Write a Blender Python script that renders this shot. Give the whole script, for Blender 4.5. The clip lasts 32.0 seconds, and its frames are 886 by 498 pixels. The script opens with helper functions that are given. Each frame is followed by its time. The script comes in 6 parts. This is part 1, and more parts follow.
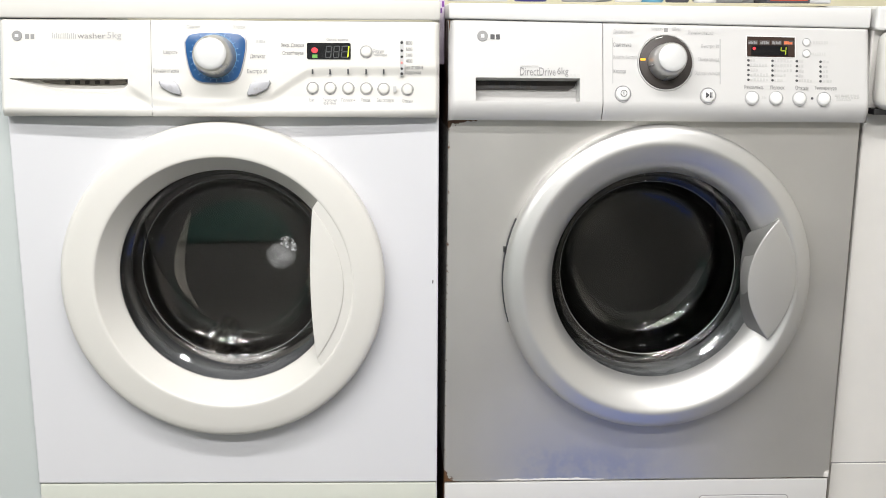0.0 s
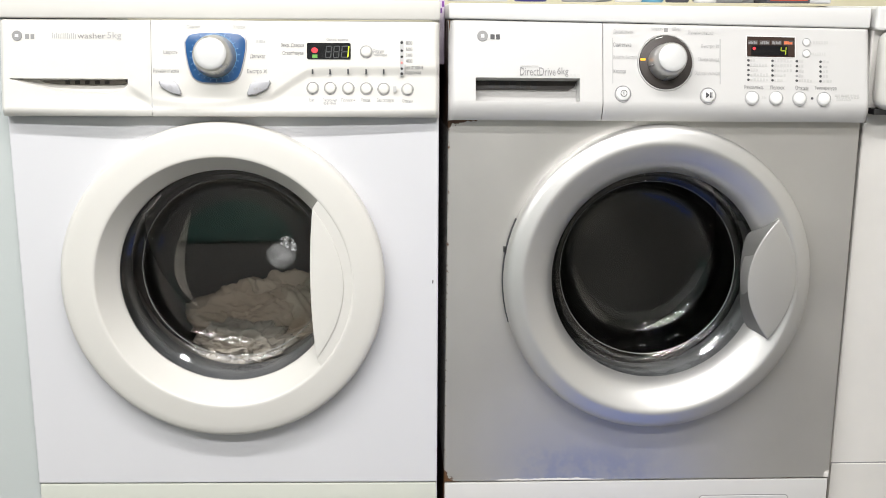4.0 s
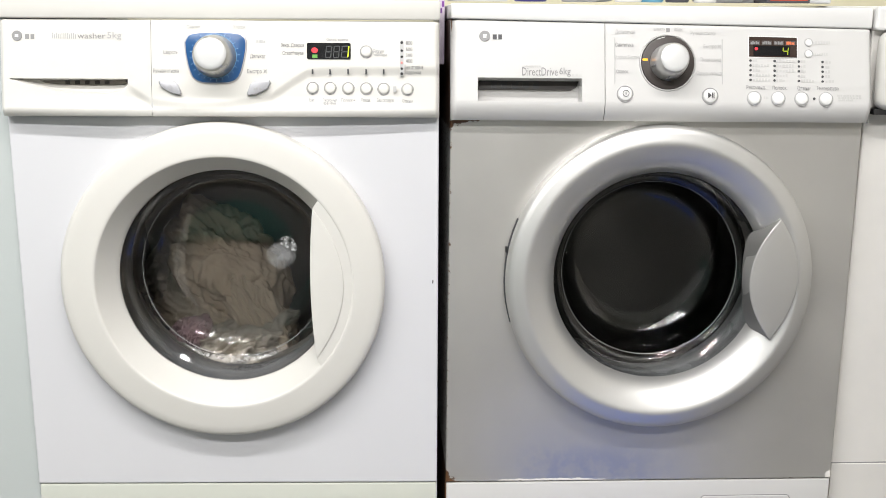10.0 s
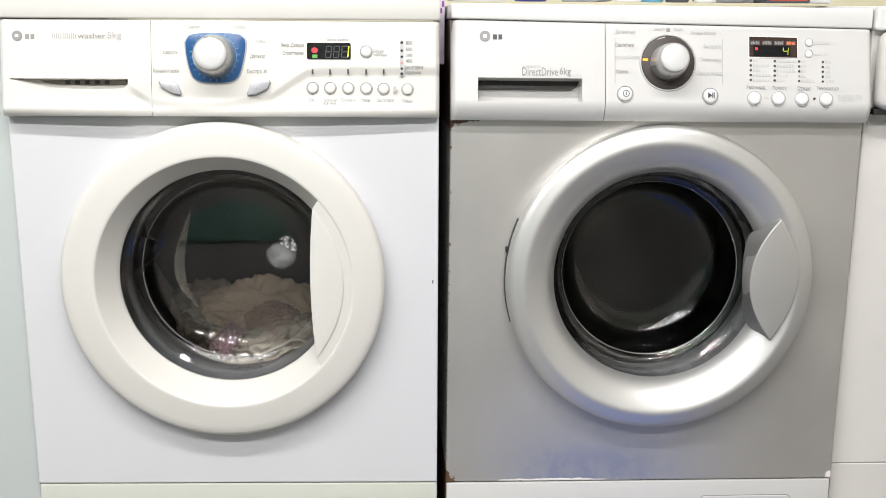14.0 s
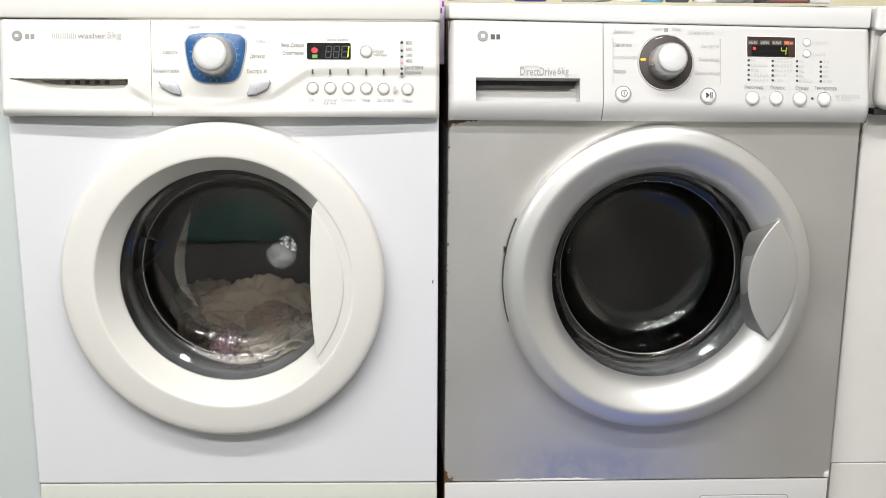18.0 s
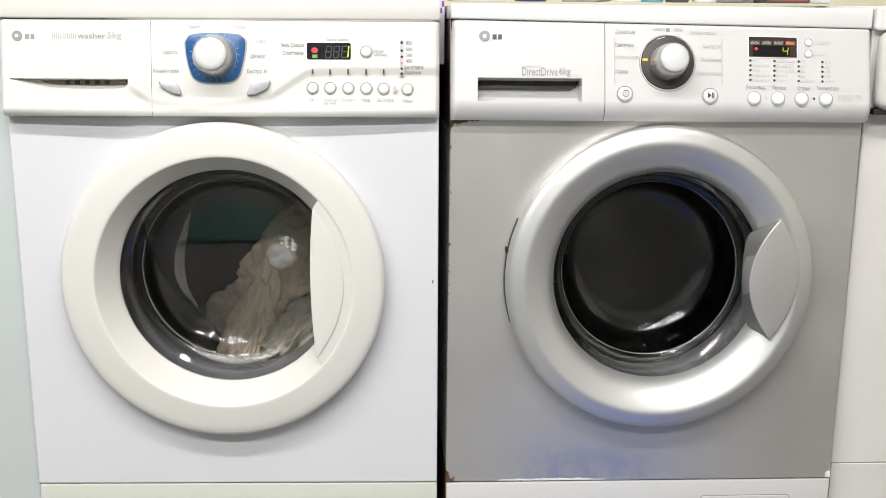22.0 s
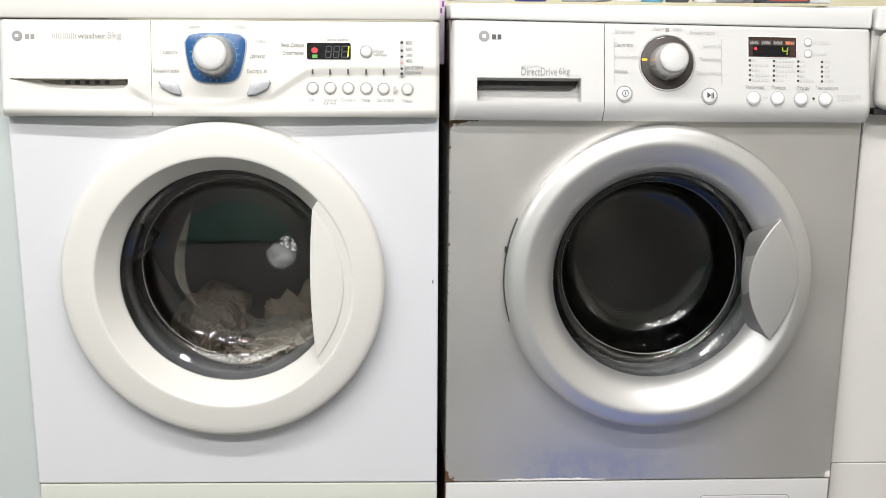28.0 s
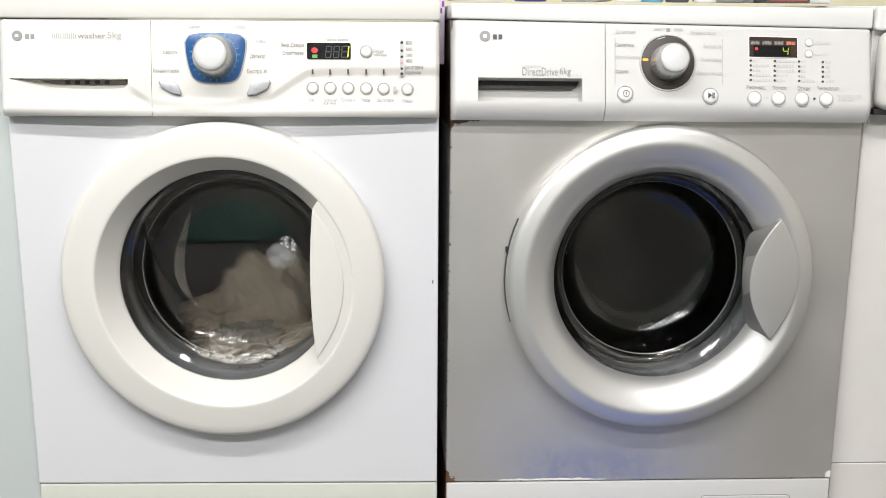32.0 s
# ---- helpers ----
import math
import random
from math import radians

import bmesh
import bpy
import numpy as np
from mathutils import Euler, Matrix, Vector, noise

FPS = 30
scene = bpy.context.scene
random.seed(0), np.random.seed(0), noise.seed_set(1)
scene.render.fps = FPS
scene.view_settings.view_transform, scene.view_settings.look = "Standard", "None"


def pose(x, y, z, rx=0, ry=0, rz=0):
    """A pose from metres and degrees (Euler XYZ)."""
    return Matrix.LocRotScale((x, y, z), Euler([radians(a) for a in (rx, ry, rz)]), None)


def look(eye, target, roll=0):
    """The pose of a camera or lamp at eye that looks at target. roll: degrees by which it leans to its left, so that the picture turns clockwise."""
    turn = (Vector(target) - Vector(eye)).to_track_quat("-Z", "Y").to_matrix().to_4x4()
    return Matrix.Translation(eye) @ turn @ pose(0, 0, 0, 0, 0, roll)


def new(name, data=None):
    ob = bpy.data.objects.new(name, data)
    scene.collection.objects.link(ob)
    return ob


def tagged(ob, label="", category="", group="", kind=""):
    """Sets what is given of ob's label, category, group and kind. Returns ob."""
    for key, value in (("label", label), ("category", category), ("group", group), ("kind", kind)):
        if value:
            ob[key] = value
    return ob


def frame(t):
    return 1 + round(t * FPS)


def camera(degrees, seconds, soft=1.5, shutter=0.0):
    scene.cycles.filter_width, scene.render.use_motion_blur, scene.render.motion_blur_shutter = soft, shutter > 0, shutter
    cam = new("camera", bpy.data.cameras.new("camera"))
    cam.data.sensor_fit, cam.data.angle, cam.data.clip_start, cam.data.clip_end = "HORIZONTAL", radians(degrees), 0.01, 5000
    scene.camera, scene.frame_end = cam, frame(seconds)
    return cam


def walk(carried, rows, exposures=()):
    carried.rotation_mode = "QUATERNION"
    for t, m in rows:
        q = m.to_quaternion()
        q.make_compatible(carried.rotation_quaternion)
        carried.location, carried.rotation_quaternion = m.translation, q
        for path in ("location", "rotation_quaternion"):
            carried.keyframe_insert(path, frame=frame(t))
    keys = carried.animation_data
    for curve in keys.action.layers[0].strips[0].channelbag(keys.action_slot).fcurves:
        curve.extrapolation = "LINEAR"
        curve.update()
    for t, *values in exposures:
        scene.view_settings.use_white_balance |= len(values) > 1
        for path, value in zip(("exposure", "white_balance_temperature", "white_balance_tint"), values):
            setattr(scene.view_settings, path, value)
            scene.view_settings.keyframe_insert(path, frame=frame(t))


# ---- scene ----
# Two front-loading washing machines side by side; laundry tumbles in the white one, the silver one shakes as it spins.
# ---- camera ----
cam = camera(45.482, 32.0, soft=0.5, shutter=0.7)
walk(cam, [(0.0, pose(-0.0296, -1.4862, 0.8328, 76.954, -0.377, -1.317)),
           (32.0, pose(-0.0296, -1.4862, 0.8328, 76.954, -0.377, -1.317))])

# ---- light ----
world = bpy.data.worlds.new("world")
scene.world = world
world.use_nodes = True
world.node_tree.nodes["Background"].inputs[0].default_value = (0.9, 0.95, 1.0, 1)
world.node_tree.nodes["Background"].inputs[1].default_value = 0.05
scene.view_settings.exposure = 0.0


def area_lamp(name, m, sx, sy, watts, color):
    d = bpy.data.lights.new(name, "AREA")
    d.shape, d.size, d.size_y, d.energy, d.color = "RECTANGLE", sx, sy, watts, color
    ob = new(name, d)
    ob.matrix_world = m
    return ob


LAMPS = ((-0.58, -1.20, 62), (-0.58, -2.40, 80))
TUBE = 3.00
for lamp_x, lamp_y, watts in LAMPS:
    area_lamp("ceiling_light_glow", look((lamp_x, lamp_y, 2.390), (lamp_x, lamp_y + 0.35, 1.4)), TUBE, 0.06, watts, (0.993, 0.975, 0.972))

# ---- materials ----


def nodes_of(name):
    m = bpy.data.materials.new(name)
    m.use_nodes = True
    return m, m.node_tree.nodes, m.node_tree.links, m.node_tree.nodes["Principled BSDF"]


def surface(name, color, rough=0.5, metal=0.0, var=0.06, scale=9.0, fine=400.0, bump=0.0, bump_scale=600.0, spec=0.5, coat=0.0, tint=None, vary=0.0):
    """Paint, plastic, metal or cloth: broad mottling, fine grain, uneven gloss and a fine relief."""
    m, n, l, b = nodes_of(name)
    tc = n.new("ShaderNodeTexCoord")
    n1, n2 = n.new("ShaderNodeTexNoise"), n.new("ShaderNodeTexNoise")
    n1.inputs["Scale"].default_value, n1.inputs["Detail"].default_value = scale, 5
    n2.inputs["Scale"].default_value, n2.inputs["Detail"].default_value = fine, 2
    l.new(tc.outputs["Object"], n1.inputs["Vector"]), l.new(tc.outputs["Object"], n2.inputs["Vector"])
    ramp = n.new("ShaderNodeMapRange")
    ramp.inputs[1].default_value, ramp.inputs[2].default_value = 0.3, 0.7
    l.new(n1.outputs["Fac"], ramp.inputs[0])
    mix = n.new("ShaderNodeMix")
    mix.data_type = "RGBA"
    dark = tint or [c * (1 - 2 * var) for c in color]
    mix.inputs[6].default_value, mix.inputs[7].default_value = (*dark, 1), (*color, 1)
    l.new(ramp.outputs[0], mix.inputs[0])
    mul = n.new("ShaderNodeMix")
    mul.data_type, mul.blend_type = "RGBA", "MULTIPLY"
    mul.inputs[0].default_value = var
    l.new(mix.outputs[2], mul.inputs[6]), l.new(n2.outputs["Color"], mul.inputs[7])
    out = mul.outputs[2]
    if vary:
        info, hsv = n.new("ShaderNodeObjectInfo"), n.new("ShaderNodeHueSaturation")
        mr = n.new("ShaderNodeMapRange")
        mr.inputs[3].default_value, mr.inputs[4].default_value = 1 - vary, 1 + vary
        l.new(info.outputs["Random"], mr.inputs[0]), l.new(mr.outputs[0], hsv.inputs["Value"]), l.new(out, hsv.inputs["Color"])
        out = hsv.outputs[0]
    l.new(out, b.inputs["Base Color"])
    rr = n.new("ShaderNodeMapRange")
    rr.inputs[3].default_value, rr.inputs[4].default_value = max(rough - 0.06, 0.02), min(rough + 0.06, 1)
    l.new(n1.outputs["Fac"], rr.inputs[0]), l.new(rr.outputs[0], b.inputs["Roughness"])
    b.inputs["Metallic"].default_value = metal
    b.inputs["Specular IOR Level"].default_value = spec
    b.inputs["Coat Weight"].default_value, b.inputs["Coat Roughness"].default_value = coat, 0.12
    if bump:
        bp, n3 = n.new("ShaderNodeBump"), n.new("ShaderNodeTexNoise")
        n3.inputs["Scale"].default_value, n3.inputs["Detail"].default_value = bump_scale, 3
        bp.inputs["Strength"].default_value, bp.inputs["Distance"].default_value = bump, 0.001
        l.new(tc.outputs["Object"], n3.inputs["Vector"]), l.new(n3.outputs["Fac"], bp.inputs["Height"]), l.new(bp.outputs[0], b.inputs["Normal"])
    return m


def glow(name, color, strength):
    m, n, l, b = nodes_of(name)
    b.inputs["Base Color"].default_value = (*[c * 0.3 for c in color], 1)
    b.inputs["Emission Color"].default_value, b.inputs["Emission Strength"].default_value = (*color, 1), strength
    return m


def clear_glass(name, color, rough=0.015, ior=1.5):
    """Thin clear glass: lets light straight through and mirrors by Fresnel."""
    m, n, l, b = nodes_of(name)
    n.remove(b)
    tr, gl, mx, fr = n.new("ShaderNodeBsdfTransparent"), n.new("ShaderNodeBsdfGlossy"), n.new("ShaderNodeMixShader"), n.new("ShaderNodeFresnel")
    tr.inputs[0].default_value, gl.inputs["Roughness"].default_value, fr.inputs[0].default_value = (*color, 1), rough, ior
    l.new(fr.outputs[0], mx.inputs[0]), l.new(tr.outputs[0], mx.inputs[1]), l.new(gl.outputs[0], mx.inputs[2])
    l.new(mx.outputs[0], n["Material Output"].inputs[0])
    return m


def silver_body_paint():
    """Silver-grey cabinet paint with rust along the top edge and corners, chipped to white primer along the bottom
    edge, and a blue reflection painted in low down.
    """
    m = surface("silver_paint", (0.645, 0.628, 0.598), 0.40, 0.72, 0.07, 5, 900, 0.06, 1500)
    n, l = m.node_tree.nodes, m.node_tree.links
    b = n["Principled BSDF"]
    base = b.inputs["Base Color"].links[0].from_socket
    tc, sep = n.new("ShaderNodeTexCoord"), n.new("ShaderNodeSeparateXYZ")
    l.new(tc.outputs["Object"], sep.inputs[0])

    def edge(sock, a, c):
        r = n.new("ShaderNodeMapRange")
        r.interpolation_type = "SMOOTHSTEP"
        r.inputs[1].default_value, r.inputs[2].default_value = a, c
        l.new(sock, r.inputs[0])
        return r.outputs[0]

    def op(kind, a, c):
        q = n.new("ShaderNodeMath")
        q.operation = kind
        for i, s in enumerate((a, c)):
            if isinstance(s, (int, float)):
                q.inputs[i].default_value = s
            else:
                l.new(s, q.inputs[i])
        return q.outputs[0]

    def noisy(scale, detail=6):
        q = n.new("ShaderNodeTexNoise")
        q.inputs["Scale"].default_value, q.inputs["Detail"].default_value, q.inputs["Roughness"].default_value = scale, detail, 0.7
        l.new(tc.outputs["Object"], q.inputs["Vector"])
        return q.outputs["Fac"]

    left, top, bottom = edge(sep.outputs[0], 0.07, 0.0), edge(sep.outputs[2], 0.668, 0.680), edge(sep.outputs[2], 0.1345, 0.1245)
    leftedge = edge(sep.outputs[0], 0.008, 0.001)
    corner = edge(sep.outputs[2], 0.655, 0.680)
    rust = op("ADD", op("MULTIPLY", left, corner), op("MULTIPLY", edge(sep.outputs[0], 0.03, 0.0), edge(sep.outputs[2], 0.150, 0.1245)))
    rust = op("ADD", rust, op("ADD", op("MULTIPLY", top, 0.50), op("MULTIPLY", leftedge, 0.50)))
    rust = op("ADD", rust, op("MULTIPLY", edge(sep.outputs[2], 0.1275, 0.1250), 0.6))
    rust = edge(op("ADD", op("MULTIPLY", rust, 0.55), noisy(120)), 0.80, 0.90)
    chip = op("MULTIPLY", bottom, edge(sep.outputs[0], 0.05, 0.10))
    chip = op("MULTIPLY", chip, edge(sep.outputs[0], 0.33, 0.20))
    rightc = op("MULTIPLY", edge(sep.outputs[0], 0.583, 0.596), edge(sep.outputs[2], 0.142, 0.132))
    chip = edge(op("ADD", op("MULTIPLY", op("ADD", chip, rightc), 0.5), noisy(60)), 0.76, 0.84)
    # blue reflection of the floor mat, strengthened in the paint colour
    blue_reflection = op("MULTIPLY", op("MULTIPLY", edge(sep.outputs[0], 0.09, 0.16), edge(sep.outputs[0], 0.40, 0.22)), edge(sep.outputs[2], 0.20, 0.150))
    blue_reflection = op("MULTIPLY", blue_reflection, edge(noisy(22, 3), 0.40, 0.62))
    for fac, col in ((op("MULTIPLY", blue_reflection, 0.28), (0.20, 0.27, 0.50)), (chip, (0.80, 0.77, 0.72)), (rust, (0.10, 0.045, 0.018))):
        mx = n.new("ShaderNodeMix")
        mx.data_type = "RGBA"
        l.new(fac, mx.inputs[0]), l.new(base, mx.inputs[6])
        mx.inputs[7].default_value = (*col, 1)
        base = mx.outputs[2]
    l.new(base, b.inputs["Base Color"])
    bare = op("SUBTRACT", 0.72, op("MULTIPLY", op("MAXIMUM", chip, rust), 0.72))
    l.new(bare, b.inputs["Metallic"])
    return m


OLD_ENAMEL = surface("aged_white_enamel", (0.70, 0.68, 0.645), 0.35, 0, 0.03, 14, 500, 0.03, 700)
CREAM = surface("cream_plastic", (0.645, 0.63, 0.59), 0.32, 0, 0.012, 3, 300, 0.03, 900)
WHITE_PAINT = surface("cool_white_enamel", (0.635, 0.635, 0.655), 0.30, 0, 0.012, 4, 500, 0.03, 700)
KICK_CREAM = surface("yellowed_plastic", (0.56, 0.575, 0.51), 0.35, 0, 0.015, 4, 300)
WHITE_PLASTIC = surface("white_plastic", (0.575, 0.567, 0.553), 0.32, 0, 0.012, 3, 300, 0.03, 900)
LID_WHITE = surface("lid_white", (0.72, 0.715, 0.70), 0.35, 0, 0.012, 3, 300)
SILVER_BODY = silver_body_paint()
SILVER_RING = surface("silver_door_paint", (0.67, 0.662, 0.645), 0.43, 0.80, 0.02, 5, 900, 0.05, 1800)
SILVER_DARK = surface("silver_handle_paint", (0.52, 0.51, 0.49), 0.36, 0.55, 0.02, 5, 900, 0.05, 1800)
# darker than the door's silver: the recess's shade is in this grey
POCKET_SHADE = surface("pocket_shade", (0.27, 0.265, 0.255), 0.4, 0.4, 0.03, 8, 900)
BLUE = surface("blue_plastic", (0.016, 0.082, 0.225), 0.25, 0, 0.04, 30, 500)
BLUE_MARK = surface("pale_blue_print", (0.20, 0.42, 0.68), 0.4, 0)
KNOB_SILVER = surface("knob_silver", (0.52, 0.512, 0.50), 0.32, 0.70, 0.02, 30, 800)
KNOB_CREAM = surface("knob_pearl", (0.62, 0.62, 0.61), 0.30, 0.15, 0.02, 30, 800)
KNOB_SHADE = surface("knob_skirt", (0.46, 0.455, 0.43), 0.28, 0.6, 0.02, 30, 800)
DARK_RING = surface("dark_brown_plastic", (0.045, 0.036, 0.032), 0.35, 0.1, 0.06, 40, 800)
BUTTON_GREY = surface("grey_button", (0.42, 0.42, 0.44), 0.35, 0.3, 0.02, 40, 800)
DISPLAY = surface("display_window", (0.012, 0.012, 0.013), 0.12, 0, 0.05, 20, 300)
DISPLAY_BROWN = surface("display_brown", (0.05, 0.032, 0.026), 0.18, 0, 0.05, 20, 300)
SEG_OFF = surface("segment_off", (0.045, 0.05, 0.05), 0.4)
PRINT = surface("grey_print", (0.27, 0.266, 0.265), 0.55)
PRINT_PALE = surface("pale_grey_print", (0.38, 0.375, 0.375), 0.55)
PRINT_FAINT = surface("faint_grey_print", (0.50, 0.495, 0.49), 0.55)
PRINT_LIGHT = surface("light_grey_print", (0.46, 0.455, 0.45), 0.55)
PRINT_SOFT = surface("soft_grey_print", (0.34, 0.337, 0.335), 0.55)
PRINT_DARK = surface("dark_grey_print", (0.06, 0.06, 0.065), 0.5)
PRINT_WORN = surface("worn_grey_print", (0.56, 0.555, 0.54), 0.55)
BLACK = surface("black_plastic", (0.02, 0.02, 0.021), 0.4)
SLOT_DARK = surface("slot_dark", (0.035, 0.03, 0.027), 0.6)
SLOT_GREY = surface("slot_grey", (0.22, 0.195, 0.165), 0.6)
RUBBER_DARK = surface("charcoal_rubber", (0.31, 0.33, 0.36), 0.25, 0, 0.1, 20, 300, 0.1, 300)
RUBBER = surface("grey_rubber", (0.28, 0.30, 0.32), 0.28, 0, 0.1, 20, 300, 0.1, 300)
# drum steel darkened so that the silver machine's dim interior is in its colour
STEEL_SHADED = surface("drum_steel_shaded", (0.085, 0.085, 0.083), 0.36, 0.9, 0.08, 12, 500, 0.05, 200)
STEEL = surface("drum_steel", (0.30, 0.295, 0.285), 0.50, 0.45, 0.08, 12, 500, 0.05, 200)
STEEL_DARK = surface("drum_hole", (0.008, 0.008, 0.008), 0.7)
LIFTER = surface("lifter_plastic", (0.34, 0.33, 0.31), 0.4, 0, 0.05, 15, 300)
GLASS = clear_glass("door_glass", (0.955, 0.945, 0.93), 0.004, 1.55)


def film(name, color, lo, hi, amount, scale):
    """A patchy see-through layer, for deposits and painted highlights: thin where the pattern is low."""
    m, n, l, b = nodes_of(name)
    b.inputs["Base Color"].default_value, b.inputs["Roughness"].default_value = (*color, 1), 0.5
    tr, mx, tc, no, mr = n.new("ShaderNodeBsdfTransparent"), n.new("ShaderNodeMixShader"), n.new("ShaderNodeTexCoord"), n.new("ShaderNodeTexNoise"), n.new("ShaderNodeMapRange")
    no.inputs["Scale"].default_value, no.inputs["Detail"].default_value = scale, 6
    mr.inputs[1].default_value, mr.inputs[2].default_value, mr.inputs[4].default_value = lo, hi, amount
    l.new(tc.outputs["Object"], no.inputs["Vector"]), l.new(no.outputs["Fac"], mr.inputs[0]), l.new(mr.outputs[0], mx.inputs[0])
    l.new(tr.outputs[0], mx.inputs[1]), l.new(b.outputs[0], mx.inputs[2]), l.new(mx.outputs[0], n["Material Output"].inputs[0])
    return m


# pale grey that draws the highlight along the step of the door glass
EDGE_GLINT = surface("edge_glint", (0.30, 0.31, 0.31), 0.2, 0, 0.05, 30, 300)
PALE_STREAK = film("pale_streak", (0.60, 0.55, 0.48), 0.20, 0.60, 0.18, 60)
# these two pale films paint a lamp highlight onto the white machine's glass
GLINT_SPOT = film("glint_spot", (0.85, 0.85, 0.85), 0.15, 0.65, 0.17, 60)
GLINT_BRIGHT = film("glint_bright", (0.95, 0.95, 0.95), 0.40, 0.68, 0.70, 190)
LIMESCALE_THIN = film("thin_limescale", (0.75, 0.74, 0.71), 0.42, 0.75, 0.28, 420)
MOULD = film("mould", (0.015, 0.015, 0.015), 0.50, 0.56, 0.9, 420)
LIMESCALE = film("limescale", (0.80, 0.79, 0.77), 0.38, 0.70, 0.62, 420)
PINK_LED = surface("pink_indicator", (0.75, 0.30, 0.28), 0.4)
RED_GLOW = glow("red_led", (1.0, 0.04, 0.06), 0.85)
GREEN_GLOW = glow("green_led", (0.25, 0.75, 0.12), 0.25)
YELLOW_GLOW = glow("yellow_segment", (0.75, 0.95, 0.02), 1.1)
YELLOW_DIM = glow("dim_yellow_segment", (0.75, 0.95, 0.02), 0.25)
ORANGE_GLOW = glow("orange_led", (1.0, 0.38, 0.02), 1.7)
ORANGE_DIM = glow("orange_word", (0.95, 0.22, 0.08), 0.7)
WALL_GREEN = surface("wall_pale_green", (0.495, 0.53, 0.52), 0.5, 0, 0.02, 3, 200, 0.1, 200)
WALL_CREAM = surface("wall_cream", (0.72, 0.68, 0.50), 0.7, 0, 0.04, 4, 200, 0.15, 150)
WALL_BEIGE = surface("wall_beige", (0.62, 0.59, 0.54), 0.6, 0, 0.06, 3, 200)
WALL_DARK_GREEN = surface("wall_dark_green", (0.13, 0.20, 0.18), 0.5, 0, 0.05, 3, 200)
WALL_TEAL = surface("wall_teal", (0.68, 0.69, 0.68), 0.5, 0, 0.05, 3, 200)
CEILING = surface("ceiling_white", (0.78, 0.78, 0.76), 0.8, 0, 0.02, 3, 100)
FLOOR_TILE = surface("floor_tile", (0.11, 0.106, 0.10), 0.4, 0, 0.08, 6, 100)
TUBE_GLOW = glow("tube_glow", (1.0, 0.98, 0.96), 5.0)
RUG_GREEN = surface("dark_green_rug", (0.035, 0.125, 0.105), 0.9, 0, 0.1, 30, 500, 0.8, 300)
MAT_BLUE = surface("blue_mat_cloth", (0.045, 0.11, 0.48), 0.9, 0, 0.1, 30, 500, 0.8, 300)

# ---- builders ----


def part(name, bm, material, parent=None, label="", m=None, smooth=0.0):
    """Links a bmesh as one mesh object, under a thing or a part; smooth: the angle in degrees up to which edges are shaded round."""
    me = bpy.data.meshes.new(name)
    bm.to_mesh(me)
    bm.free()
    me.materials.append(material)
    if smooth:
        me.shade_smooth()
        me.set_sharp_from_angle(angle=radians(smooth))
    ob = new(name, me)
    if parent is not None:
        ob.parent = parent
    if m is not None:
        ob.matrix_local = m
    return tagged(ob, label=label)


def block(x0, x1, y0, y1, z0, z1, bevel=0.0, seg=2, bm=None):
    bm = bm or bmesh.new()
    vs = bmesh.ops.create_cube(bm, size=1)["verts"]
    for v in vs:
        v.co = ((x0 + x1) / 2 + v.co.x * (x1 - x0), (y0 + y1) / 2 + v.co.y * (y1 - y0), (z0 + z1) / 2 + v.co.z * (z1 - z0))
    if bevel:
        es = list({e for v in vs for e in v.link_edges})
        bmesh.ops.bevel(bm, geom=es, offset=bevel, segments=seg, profile=0.5, affect="EDGES")
    return bm


def lathe(profile, cx=0.0, cz=0.0, seg=96, closed=False, inner=None):
    """Turns (radius, y) points about the y axis through (cx, cz); inner: the centre towards which the smaller rings drift."""
    bm = bmesh.new()
    rings = []
    big, small = max(p[0] for p in profile), min(p[0] for p in profile)
    mx, mz = cx, cz
    for r, y in profile:
        if inner:
            k = (big - r) / (big - small)
            cx, cz = mx + (inner[0] - mx) * k, mz + (inner[1] - mz) * k
        if r < 1e-6:
            rings.append([bm.verts.new((cx, y, cz))])
            continue
        ring = []
        for i in range(seg):
            a = 2 * math.pi * i / seg
            ux, uz = math.cos(a), math.sin(a)
            ring.append(bm.verts.new((cx + r * ux, y, cz + r * uz)))
        rings.append(ring)
    pairs = list(zip(rings, rings[1:]))
    if closed:
        pairs.append((rings[-1], rings[0]))
    for a, b in pairs:
        for i in range(seg):
            j = (i + 1) % seg
            if len(a) == 1 and len(b) == 1:
                continue
            if len(a) == 1:
                bm.faces.new((a[0], b[j], b[i]))
            elif len(b) == 1:
                bm.faces.new((a[i], a[j], b[0]))
            else:
                bm.faces.new((a[i], a[j], b[j], b[i]))
    bmesh.ops.recalc_face_normals(bm, faces=bm.faces)
    return bm


def plate(points, y0, y1, bevel=0.0, bm=None):
    """A flat outline of (x, z) points, from its front y0 back to y1."""
    bm = bm or bmesh.new()
    front = [bm.verts.new((x, y0, z)) for x, z in points]
    back = [bm.verts.new((x, y1, z)) for x, z in points]
    n = len(points)
    f = bm.faces.new(front)
    bm.faces.new(back[::-1])
    for i in range(n):
        bm.faces.new((front[i], back[i], back[(i + 1) % n], front[(i + 1) % n]))
    bmesh.ops.recalc_face_normals(bm, faces=bm.faces)
    if bevel:
        bmesh.ops.bevel(bm, geom=list(f.edges), offset=bevel, segments=3, profile=0.5, affect="EDGES")
    return bm


